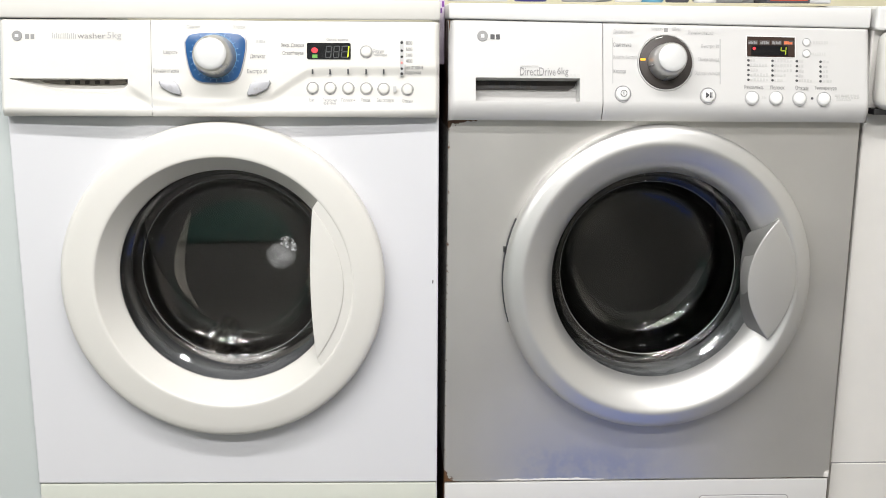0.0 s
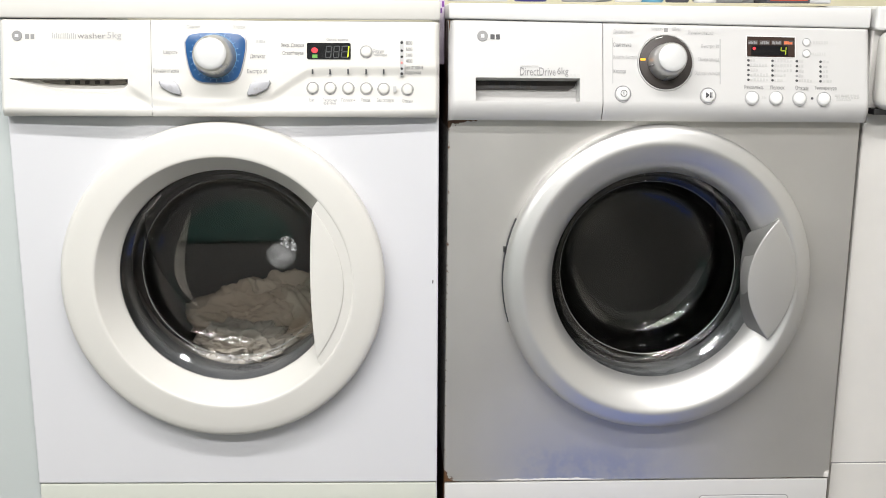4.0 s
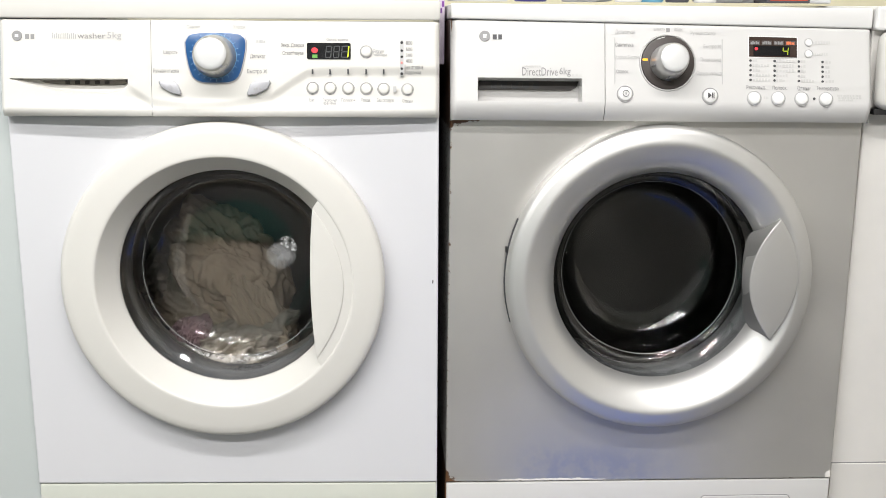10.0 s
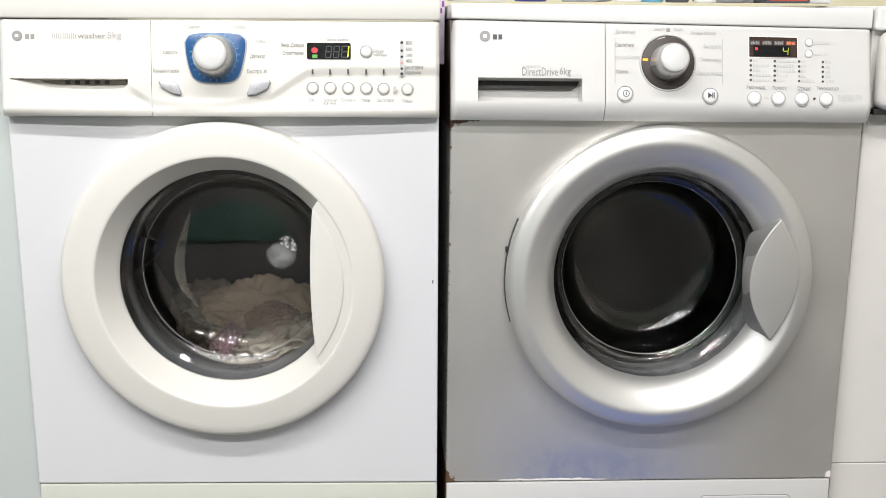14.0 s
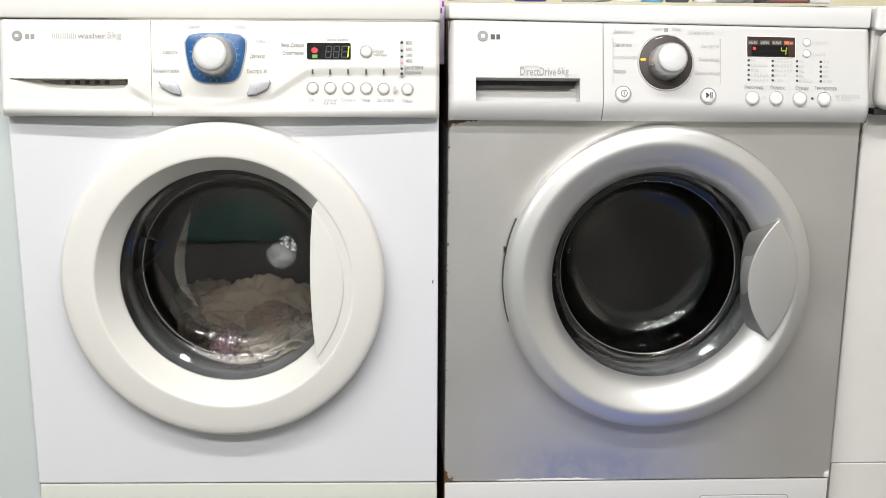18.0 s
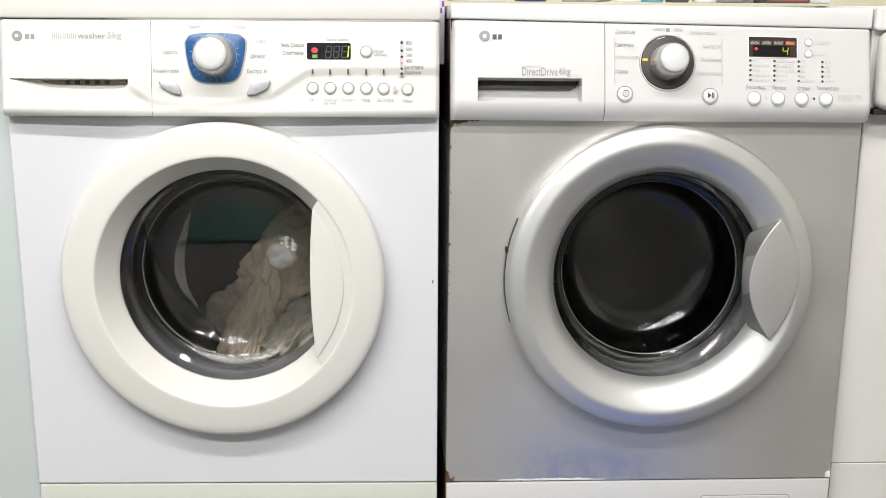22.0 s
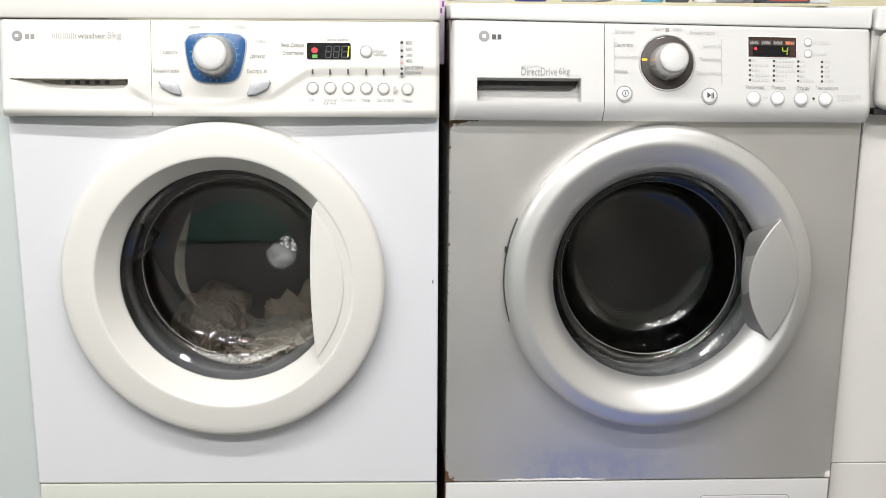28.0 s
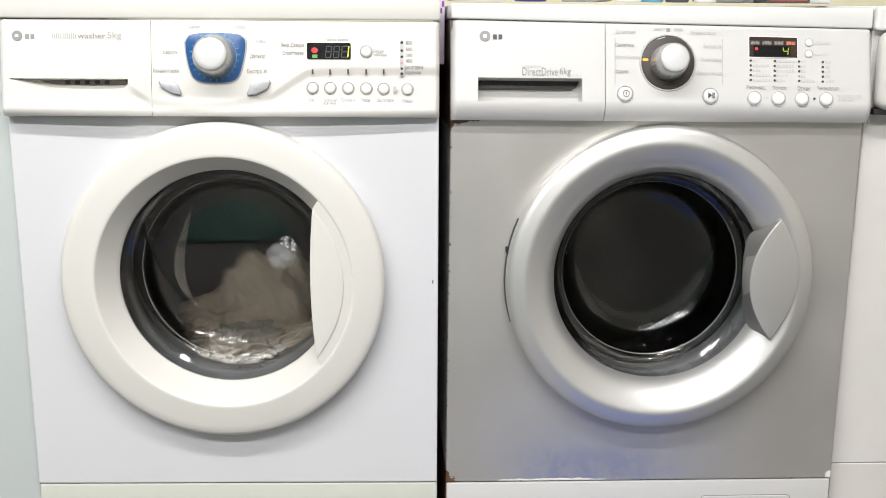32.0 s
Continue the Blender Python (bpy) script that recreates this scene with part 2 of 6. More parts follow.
def arc_points(p0, p1, bulge, n=16):
    """Points from p0 to p1 on an arc that leaves the chord by bulge, to the left of the way."""
    (x0, z0), (x1, z1) = p0, p1
    dx, dz = x1 - x0, z1 - z0
    d = math.hypot(dx, dz)
    nx, nz = -dz / d, dx / d
    out = []
    for i in range(n + 1):
        s = i / n
        k = 4 * s * (1 - s) * bulge
        out.append((x0 + dx * s + nx * k, z0 + dz * s + nz * k))
    return out


def rounded(x0, x1, z0, z1, r, n=5):
    pts = []
    for cx, cz, a0 in ((x1 - r, z1 - r, 0), (x0 + r, z1 - r, 90), (x0 + r, z0 + r, 180), (x1 - r, z0 + r, 270)):
        for i in range(n + 1):
            a = radians(a0 + 90 * i / n)
            pts.append((cx + r * math.cos(a), cz + r * math.sin(a)))
    return pts


def step(x, a, b):
    t = min(max((x - a) / (b - a), 0), 1)
    return t * t * (3 - 2 * t)


def relief(us, vs, height, back=0.03, top=None):
    """A moulded front over a grid: height(u, v) metres proud of its plane, closed to the back. top(u): the height of its upper edge."""
    bm = bmesh.new()
    vmax = vs[-1]
    grid = []
    for v in vs:
        row = []
        for u in us:
            w = v if not top or v < 0.11 else 0.11 + (v - 0.11) * (top(u) - 0.11) / (vmax - 0.11)
            row.append(bm.verts.new((u, -height(u, w), w)))
        grid.append(row)
    for j in range(len(vs) - 1):
        for i in range(len(us) - 1):
            bm.faces.new((grid[j][i], grid[j][i + 1], grid[j + 1][i + 1], grid[j + 1][i]))
    rim = [*grid[0], *[r[-1] for r in grid[1:]], *grid[-1][-2::-1], *[r[0] for r in grid[-2:0:-1]]]
    rear = [bm.verts.new((v.co.x, back, v.co.z)) for v in rim]
    for i in range(len(rim)):
        j = (i + 1) % len(rim)
        bm.faces.new((rim[i], rear[i], rear[j], rim[j]))
    return bm


def lines(a, b, stepsize, extra=()):
    n = max(2, round((b - a) / stepsize))
    s = {round(a + (b - a) * i / n, 5) for i in range(n + 1)}
    for e in extra:
        s |= {round(e - 0.0002, 5), round(e + 0.0002, 5)}
    return sorted(x for x in s if a - 1e-9 <= x <= b + 1e-9)


def holed_front(w, z0, z1, cx, cz, r, y0, y1, seg=96, round_by=0.002):
    """A sheet from (0, z0) to (w, z1) with a round hole and eased outer edges, from y0 back to y1."""
    bm = bmesh.new()

    def out_at(a, ins):
        c, s = math.cos(a), math.sin(a)
        k = min(((w - ins - cx) / c if c > 1e-9 else (ins - cx) / c if c < -1e-9 else 9), ((z1 - ins - cz) / s if s > 1e-9 else (z0 + ins - cz) / s if s < -1e-9 else 9))
        return cx + k * c, cz + k * s
    angles = sorted({round(2 * math.pi * i / seg, 6) for i in range(seg)} | {round(math.atan2(z - cz, x - cx) % (2 * math.pi), 6) for x in (0, w) for z in (z0, z1)})
    rings = []
    for kind, y in (("in", y1), ("in", y0), (round_by, y0), (round_by * 0.3, y0 + round_by * 0.3), (0, y0 + round_by), (0, y1)):
        ring = []
        for a in angles:
            x, z = (cx + r * math.cos(a), cz + r * math.sin(a)) if kind == "in" else out_at(a, kind)
            ring.append(bm.verts.new((x, y, z)))
        rings.append(ring)
    n = len(angles)
    for a, b in zip(rings, rings[1:] + rings[:1]):
        for i in range(n):
            j = (i + 1) % n
            bm.faces.new((a[i], b[i], b[j], a[j]))
    bmesh.ops.recalc_face_normals(bm, faces=bm.faces)
    return bm


def letters(body, u0, v0, u1, v1, material, parent, m, proud=0.0004, name="lettering", label="", surf=None):
    """Printed words that fill the box (u0, v0) to (u1, v1) of a panel."""
    cu = bpy.data.curves.new("words", "FONT")
    cu.body, cu.resolution_u, cu.offset = body, 2, 0.014 if v1 - v0 < 0.0064 else (0.006 if v1 - v0 < 0.0100 else 0.0)
    ob = bpy.data.objects.new("words", cu)
    me = bpy.data.meshes.new_from_object(ob)
    bpy.data.objects.remove(ob), bpy.data.curves.remove(cu)
    co = np.empty(len(me.vertices) * 3)
    me.vertices.foreach_get("co", co)
    co = co.reshape(-1, 3)
    lo, hi = co.min(0), co.max(0)
    k = ((u1 - u0) / (hi[0] - lo[0]), (v1 - v0) / (hi[1] - lo[1]))
    out = np.stack([u0 + (co[:, 0] - lo[0]) * k[0], np.full(len(co), -proud), v0 + (co[:, 1] - lo[1]) * k[1]], 1)
    if surf:
        out[:, 1] -= [surf(u, v) for u, _, v in out]
    me.vertices.foreach_set("co", out.ravel())
    me.materials.clear()
    me.materials.append(material)
    me.update()
    o = new(name, me)
    o.parent = parent
    o.matrix_local = m
    return tagged(o, label=label)


def bars(u0, v0, u1, v1, n, material, parent, m, seed=0, name="print_bar", y=-0.0005, fill=(0.55, 0.85)):
    """Unreadable print: n short bars in a row between the two corners, one mesh."""
    rnd = random.Random(seed)
    bm = bmesh.new()
    w = (u1 - u0) / n
    for i in range(n):
        a = u0 + i * w
        block(a, a + w * rnd.uniform(*fill), y, y + 0.0004, v0, v1 - (v1 - v0) * rnd.choice((0, 0, 0.25)), bm=bm)
    return part(name, bm, material, parent, m=m)


def round_button(u, v, r, parent, m, material, name="button", label="", h=0.0030, ring=None):
    bm = lathe([(0, -h), (r * 0.55, -h * 0.98), (r * 0.80, -h * 0.86), (r * 0.93, -h * 0.55), (r, 0.0), (r, 0.004)], u, v, 40)
    b = part(name, bm, material, parent, label, m, 50)
    if ring:
        part("bezel", lathe([(r * 1.0, 0.003), (r * 1.02, -0.0012), (r * 1.10, -0.0014), (r * 1.16, 0.0003)], u, v, 40), ring, b, "thin grey surround", smooth=40)
    return b


def crumpled(name, radii, material, seed, label, category, folds=1.0, detail=5):
    """A wad of wet cloth: a flattened lump drawn into folds and creases."""
    rnd = random.Random(seed)
    off = Vector((rnd.uniform(-50, 50), rnd.uniform(-50, 50), rnd.uniform(-50, 50)))
    way = Vector((rnd.uniform(-1, 1), rnd.uniform(-0.4, 0.4), rnd.uniform(-1, 1))).normalized()
    bm = bmesh.new()
    bmesh.ops.create_icosphere(bm, subdivisions=detail, radius=1)
    for v in bm.verts:
        p = v.co.copy()
        q = p + 0.5 * noise.noise_vector(p * 1.1 + off)
        big = noise.noise(q * 1.2 + off)
        along = q - way * (q.dot(way) * 0.62)
        ridge = 1 - 2 * abs(noise.noise(along * 2.4 + off))
        ridge2 = 1 - 2 * abs(noise.noise(along * 5.2 - off))
        small = 1 - 2 * abs(noise.noise(q * 9.5 + off))
        fine = 1 - 2 * abs(noise.noise(q * 19 - off))
        d = 1 + 0.42 * big + folds * (0.20 * ridge + 0.12 * ridge2 + 0.075 * small + 0.030 * fine) - 0.12
        v.co = Vector((p.x * radii[0], p.y * radii[1], p.z * radii[2])) * max(d, 0.25)
    ob = part(name, bm, material, None, label, smooth=180)
    return tagged(ob, category=category, group="laundry in the drum")


# ---- the room ----
def wall(name, material, x0, x1, y0, y1, z0, z1):
    return tagged(part(name, block(x0, x1, y0, y1, z0, z1), material), kind="structure")


XN, X0, X1, Y0, Y1, ZC = -0.6018, -2.90, 2.10, -3.70, 0.66, 2.45
tagged(wall("floor", FLOOR_TILE, X0 - 0.1, X1 + 0.1, Y0 - 0.1, Y1 + 0.1, -0.10, 0.0), "dark brownish tiled floor under the washing machines")
tagged(wall("ceiling", CEILING, X0 - 0.1, X1 + 0.1, Y0 - 0.1, Y1 + 0.1, ZC, ZC + 0.1), "plain white ceiling")
tagged(wall("wall_west", WALL_GREEN, X0, XN, 0.008, Y1, 0, ZC), "pale blue-green painted wall beside the machine")
# unseen walls: far west kept dark for the glass reflections, east pale for bounce
tagged(wall("wall_far_west", WALL_DARK_GREEN, X0 - 0.1, X0, Y0, Y1, 0, ZC), "unseen dark green wall, added to darken reflections")
tagged(wall("wall_east", WALL_BEIGE, X1, X1 + 0.1, Y0, Y1, 0, ZC), "unseen pale beige wall, toned to bounce light")
tagged(wall("wall_north", WALL_CREAM, X0 - 0.1, X1 + 0.1, Y1, Y1 + 0.1, 0, ZC), "cream painted wall behind the machines")
tagged(wall("wall_south", WALL_TEAL, X0 - 0.1, X1 + 0.1, Y0 - 0.1, Y0, 0, ZC), "pale blue-green painted wall opposite the machines")


def ceiling_lamp(x, y):
    e = new("ceiling_light")
    e.location = (x, y, 2.45)
    tagged(e, "long white ceiling light with a glowing diffuser", "lamp", "ceiling lights")
    part("housing", block(-TUBE / 2 - 0.03, TUBE / 2 + 0.03, -0.07, 0.07, -0.022, 0.0, 0.005), LID_WHITE, e)
    part("diffuser", block(-TUBE / 2, TUBE / 2, -0.052, 0.052, -0.038, -0.0225, 0.006, 3), TUBE_GLOW, e, "glowing milky diffuser", smooth=40)
    for q in (-TUBE / 2 - 0.012, TUBE / 2 + 0.012):
        part("end_cap", block(q - 0.011, q + 0.011, -0.056, 0.056, -0.042, -0.0225, 0.003), LID_WHITE, e)
    return e


for lamp_x, lamp_y, watts in LAMPS:
    ceiling_lamp(lamp_x, lamp_y)


def mat_on_floor(x0, x1, y0, y1, material, label):
    e = new("floor_mat")
    e.location = ((x0 + x1) / 2, (y0 + y1) / 2, 0)
    tagged(e, label, "mat")
    w, d = (x1 - x0) / 2, (y1 - y0) / 2
    part("pile", block(-w + 0.012, w - 0.012, -d + 0.012, d - 0.012, 0.0, 0.015, 0.005), material, e)
    for a0, a1, b0, b1 in ((-w, w, -d, -d + 0.0115), (-w, w, d - 0.0115, d), (-w, -w + 0.0115, -d + 0.012, d - 0.012), (w - 0.0115, w, -d + 0.012, d - 0.012)):
        part("hem", block(a0, a1, b0, b1, 0.0, 0.010, 0.003), material, e)
    return e


mat_on_floor(0.15, 0.48, -0.48, -0.13, MAT_BLUE, "deep blue cloth mat on the floor")
mat_on_floor(-2.20, -0.10, -3.66, -1.92, RUG_GREEN, "large dark green rug on the floor")

# ---- washing machine builders ----
PANEL_W = pose(0, -0.0250, 0.6800, -9.4, 0, 0)
PANEL_S = pose(0, -0.0300, 0.6800, -12.5, 0, 0)
DOOR_W, DOOR_S = (0.2932, 0.4413), (0.3084, 0.4456)
BOWL_W, BOWL_S = (0.2968, 0.4442), (0.3125, 0.4450)


def cabinet(e, body, lid_mat, kick_mat, cx, cz, lid_bottom, lid_label, lid_front, z_kick=0.1230):
    part("side_panel", block(0.0, 0.0012, 0.004, 0.545, 0.02, lid_bottom(0) - 0.001), body, e)
    part("side_panel", block(0.5988, 0.6, 0.004, 0.545, 0.02, lid_bottom(0.6) - 0.001), body, e)
    part("back_panel", block(0.002, 0.598, 0.544, 0.55, 0.02, 0.80), body, e)
    part("bottom_panel", block(0.002, 0.598, 0.03, 0.543, 0.02, 0.03), BLACK, e)
    part("front_panel", holed_front(0.6, 0.1245, 0.6790, cx, cz, 0.174, 0.0, 0.012), body, e)
    for x in (0.05, 0.55):
        for y in (0.06, 0.50):
            part("foot", lathe([(0, 0), (0.02, 0), (0.02, -0.006), (0.012, -0.010), (0.012, -0.022), (0, -0.022)], 0, 0, 20), BLACK, e, "black adjustable foot", pose(x, y, 0, -90, 0, 0))
    bm = block(-0.001, 0.601, lid_front, 0.55, 0, 1, 0)
    for v in bm.verts:
        v.co.z = 0.8375 if v.co.z > 0.5 else lid_bottom(v.co.x)
    bmesh.ops.bevel(bm, geom=list(bm.edges), offset=0.0028, segments=3, profile=0.5, affect="EDGES")
    part("lid", bm, lid_mat, e, lid_label, smooth=40)
    part("inner_board", block(0.004, 0.596, 0.014, 0.020, 0.684, 0.806), BLACK, e)
    part("kick_plate", block(0.001, 0.599, 0.000, 0.012, 0.012, z_kick, 0.0025), kick_mat, e, smooth=40)


def drum_and_door_inside(e, cx, cz, steel, rubber):
    part("door_gasket", lathe([(0.172, 0.0110), (0.1635, 0.0112), (0.1615, 0.014), (0.1605, 0.032), (0.1590, 0.050), (0.1585, 0.066), (0.160, 0.085), (0.170, 0.100), (0.176, 0.108), (0.180, 0.100), (0.174, 0.06), (0.176, 0.0125)], cx, cz, 80), rubber, e, "dark grey rubber door seal", smooth=60)
    part("tub", lathe([(0.178, 0.112), (0.250, 0.112), (0.250, 0.470), (0, 0.470)], cx, cz, 64), BLACK, e, "dark outer tub", smooth=40)
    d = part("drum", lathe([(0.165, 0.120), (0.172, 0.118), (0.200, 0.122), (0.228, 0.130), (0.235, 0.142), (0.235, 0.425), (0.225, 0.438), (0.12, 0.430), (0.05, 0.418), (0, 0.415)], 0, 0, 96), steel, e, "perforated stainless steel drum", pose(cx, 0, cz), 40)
    return d


RIM = [(0.1577, 0.006), (0.1570, 0.014), (0.1562, 0.022), (0.1553, 0.0268), (0.1545, 0.0276), (0.1530, 0.0290), (0.1512, 0.0306), (0.1495, 0.0322), (0.1482, 0.0336), (0.1475, 0.0350), (0.1471, 0.0390), (0.1461, 0.0520), (0.1444, 0.0556), (0.1417, 0.0572), (0.1386, 0.0582), (0.1366, 0.0600)]
# both glasses are dishes with a flattened bottom; the white machine's has the softer shoulder


def dish(radii, slopes, n=125):
    """The glass inside its rim, from the slope that it has at each radius."""
    rs = np.linspace(0.1366, 0, n + 1)
    sl = np.interp(rs, radii, slopes)
    ys = 0.0600 + np.concatenate([[0], np.cumsum(0.5 * (sl[1:] + sl[:-1]) * (rs[:-1] - rs[1:]))])
    return [(float(r), float(y)) for r, y in zip(rs[1:], ys[1:])]


DOME = RIM + dish((0, 0.093, 0.104, 0.110, 0.115, 0.120, 0.125, 0.129, 0.133, 0.1366), (0, 0.015, 0.06, 0.22, 0.45, 0.70, 0.95, 1.25, 1.70, 2.10))
DISH = RIM + dish((0, 0.08, 0.092, 0.100, 0.107, 0.113, 0.118, 0.122, 0.126, 0.1366), (0, 0.03, 0.10, 0.25, 0.46, 0.70, 1.00, 1.60, 3.00, 4.50))


def bowl_y(r, profile):
    return float(np.interp(r, [p[0] for p in profile][::-1], [p[1] for p in profile][::-1]))


def glass_bowl(e, cx, cz, profile, faces=2, wavy=0.0):
    for back, name in ((0.0, "door_glass"), (0.0045, "door_glass_back"))[:faces]:
        bm = lathe([(max(r - (0.0 if y < 0.01 else back * 0.3), 0), y + back) for r, y in profile], cx, cz, 192)
        if sum(f.normal.y for f in bm.faces) > 0:
            bmesh.ops.reverse_faces(bm, faces=bm.faces)
        for v in bm.verts if wavy else ():
            # uneven pressed glass round the shoulder of the bowl
            r = math.hypot(v.co.x - cx, v.co.z - cz)
            v.co.y += wavy * step(r, 0.112, 0.122) * step(0.1366 - r, 0, 0.012) * step(cz - v.co.z, 0.03, 0.07) * noise.noise(Vector((v.co.x * 110, r * 200, v.co.z * 110)))
        part(name, bm, GLASS, e, "deep clear glass door bowl", smooth=50)


def glass_glint(e, cx, cz, k=1.0):
    # opaque thin ring painted in for the highlight on the glass step
    part("glass_glint", lathe([(0.1372 * k, 0.0584), (0.1374 * k, 0.0578), (0.1378 * k, 0.0576), (0.1380 * k, 0.0580)], cx, cz, 128), EDGE_GLINT, e, "painted highlight line along the glass step", smooth=60)


def film_on_glass(e, cx, cz, profile, path, widths, material, name, label, seed=1, proud=0.0012):
    """A thin film, deposit or painted highlight, on the bowl along path, (x, z) points, of the given half widths."""
    bm = bmesh.new()
    n = len(path)
    rows = []
    for i, ((x, z), w) in enumerate(zip(path, widths)):
        (xa, za), (xb, zb) = path[max(i - 1, 0)], path[min(i + 1, n - 1)]
        d = math.hypot(xb - xa, zb - za)
        nx, nz = -(zb - za) / d, (xb - xa) / d
        row = []
        for j in range(9):
            q = (j / 4 - 1) * w * (1 + 0.08 * noise.noise(Vector((i * 0.4, seed, (j > 4) * 7.0))))
            px, pz = x + nx * q, z + nz * q
            row.append(bm.verts.new((px, bowl_y(math.hypot(px - cx, pz - cz), profile) - proud, pz)))
        rows.append(row)
    for a, b in zip(rows, rows[1:]):
        for j in range(8):
            bm.faces.new((a[j], a[j + 1], b[j + 1], b[j]))
    return part(name, bm, material, e, label, smooth=180)


def smooth_path(points, n=24):
    """A rounded line of n points through the given ones."""
    p = np.array(points, float)
    t = np.linspace(0, len(p) - 1, n)
    out = []
    for q in t:
        i = min(int(q), len(p) - 2)
        f = q - i
        a, b, c, d = p[max(i - 1, 0)], p[i], p[i + 1], p[min(i + 2, len(p) - 1)]
        out.append(tuple(0.5 * (2 * b + (c - a) * f + (2 * a - 5 * b + 4 * c - d) * f * f + (3 * b - a - 3 * c + d) * f ** 3)))
    return out


BTN_W = {
    (553, 156): (0.4256, 0.0400),
    (584, 156): (0.4496, 0.0401),
    (616, 156.5): (0.4744, 0.0398),
    (648, 157): (0.4992, 0.0396),
    (679, 157.5): (0.5232, 0.0393),
    (721, 158.5): (0.5559, 0.0387),
    (648, 92): (0.4993, 0.0896),
    (553, 127): (0.4257, 0.0623),
    (584, 127): (0.4497, 0.0624),
    (616, 127): (0.4744, 0.0626),
    (648, 127): (0.4992, 0.0627),
    (679, 127): (0.5233, 0.0628),
    (711, 76): (0.5481, 0.1022),
    (711, 90): (0.5481, 0.0914),
    (711, 101): (0.5481, 0.0830),
    (711, 111.5): (0.5481, 0.0749),
    (711, 122): (0.5481, 0.0668),
    (711, 131): (0.5481, 0.0599),
    (575, 103): (0.4428, 0.0808),
    (589, 103): (0.4536, 0.0809),
    (603, 103): (0.4644, 0.0810),
}
WORDS_W = [
    ("Шерсть", (0.2233, 0.0835), (0.2426, 0.0897), PRINT),
    ("Ручная стирка", (0.2091, 0.0581), (0.2438, 0.0652), PRINT),
    ("Синтет", (0.2552, 0.1195), (0.2737, 0.1242), PRINT_FAINT),
    ("Хлопок", (0.3182, 0.1199), (0.3351, 0.1246), PRINT_FAINT),
    ("Деликат", (0.3409, 0.0787), (0.3618, 0.0858), PRINT),
    ("Быстро 30", (0.3368, 0.0580), (0.3639, 0.0651), PRINT),
    ("Закр. Дверца", (0.3826, 0.0943), (0.4143, 0.1006), PRINT),
    ("Старт/пауза", (0.3849, 0.0836), (0.4135, 0.0899), PRINT),
    ("Остав. время", (0.4452, 0.1031), (0.4746, 0.1079), PRINT_PALE),
    ("Режим", (0.5093, 0.0873), (0.5233, 0.0936), PRINT_PALE),
    ("таймера", (0.5093, 0.0827), (0.5279, 0.0875), PRINT_PALE),
    ("800", (0.5535, 0.0991), (0.5628, 0.1045), PRINT),
    ("600", (0.5535, 0.0907), (0.5628, 0.0961), PRINT),
    ("500", (0.5535, 0.0830), (0.5628, 0.0876), PRINT),
    ("400", (0.5535, 0.0745), (0.5628, 0.0800), PRINT),
    ("Без отжима", (0.5520, 0.0660), (0.5776, 0.0723), PRINT),
    ("Задержка", (0.5520, 0.0583), (0.5745, 0.0646), PRINT),
    ("Био", (0.4208, 0.0215), (0.4286, 0.0269), PRINT_PALE),
    ("Экономия", (0.4394, 0.0216), (0.4588, 0.0263), PRINT_PALE),
    ("времени", (0.4402, 0.0162), (0.4572, 0.0209), PRINT_PALE),
    ("Полоск.+", (0.4650, 0.0209), (0.4836, 0.0264), PRINT_PALE),
    ("Предв.", (0.4922, 0.0210), (0.5054, 0.0265), PRINT_PALE),
    ("Без складок", (0.5139, 0.0204), (0.5372, 0.0266), PRINT_PALE),
    ("Отжим", (0.5489, 0.0205), (0.5629, 0.0260), PRINT_PALE),
    ("washer", (0.1065, 0.1053), (0.1449, 0.1131), PRINT),
    ("5kg", (0.1470, 0.1029), (0.1663, 0.1144), PRINT_PALE),
]
WORDS_S = [
    ("Деликатная", (0.2307, 0.1200), (0.2589, 0.1267), PRINT_LIGHT),
    ("Синтетика", (0.2307, 0.1024), (0.2564, 0.1083), PRINT_SOFT),
    ("Хлопок Быстро", (0.2306, 0.0841), (0.2644, 0.0908), PRINT_LIGHT),
    ("Хлопок", (0.2306, 0.0650), (0.2490, 0.0707), PRINT_SOFT),
    ("Шерсть", (0.2855, 0.1254), (0.3016, 0.1304), PRINT_LIGHT),
    ("Шёлк", (0.3145, 0.1257), (0.3267, 0.1306), PRINT_LIGHT),
    ("Ручная стирка", (0.3380, 0.1195), (0.3737, 0.1263), PRINT_LIGHT),
    ("Быстро 30", (0.3565, 0.1005), (0.3817, 0.1072), PRINT_LIGHT),
    ("Тёмная одежда", (0.3516, 0.0820), (0.3816, 0.0887), PRINT_LIGHT),
    ("Одежда малыша", (0.3466, 0.0628), (0.3823, 0.0695), PRINT_LIGHT),
    ("Рекоменд.", (0.4179, 0.0434), (0.4456, 0.0500), PRINT_SOFT),
    ("Полоск.", (0.4554, 0.0437), (0.4766, 0.0495), PRINT_SOFT),
    ("Отжим", (0.4913, 0.0432), (0.5101, 0.0497), PRINT_SOFT),
    ("Температура", (0.5191, 0.0426), (0.5511, 0.0493), PRINT_SOFT),
    ("INVERTER", (0.0996, 0.0721), (0.1258, 0.0748), PRINT_LIGHT),
    ("DirectDrive", (0.0987, 0.0606), (0.1489, 0.0722), PRINT),
    ("6kg", (0.1513, 0.0595), (0.1673, 0.0724), PRINT),
]
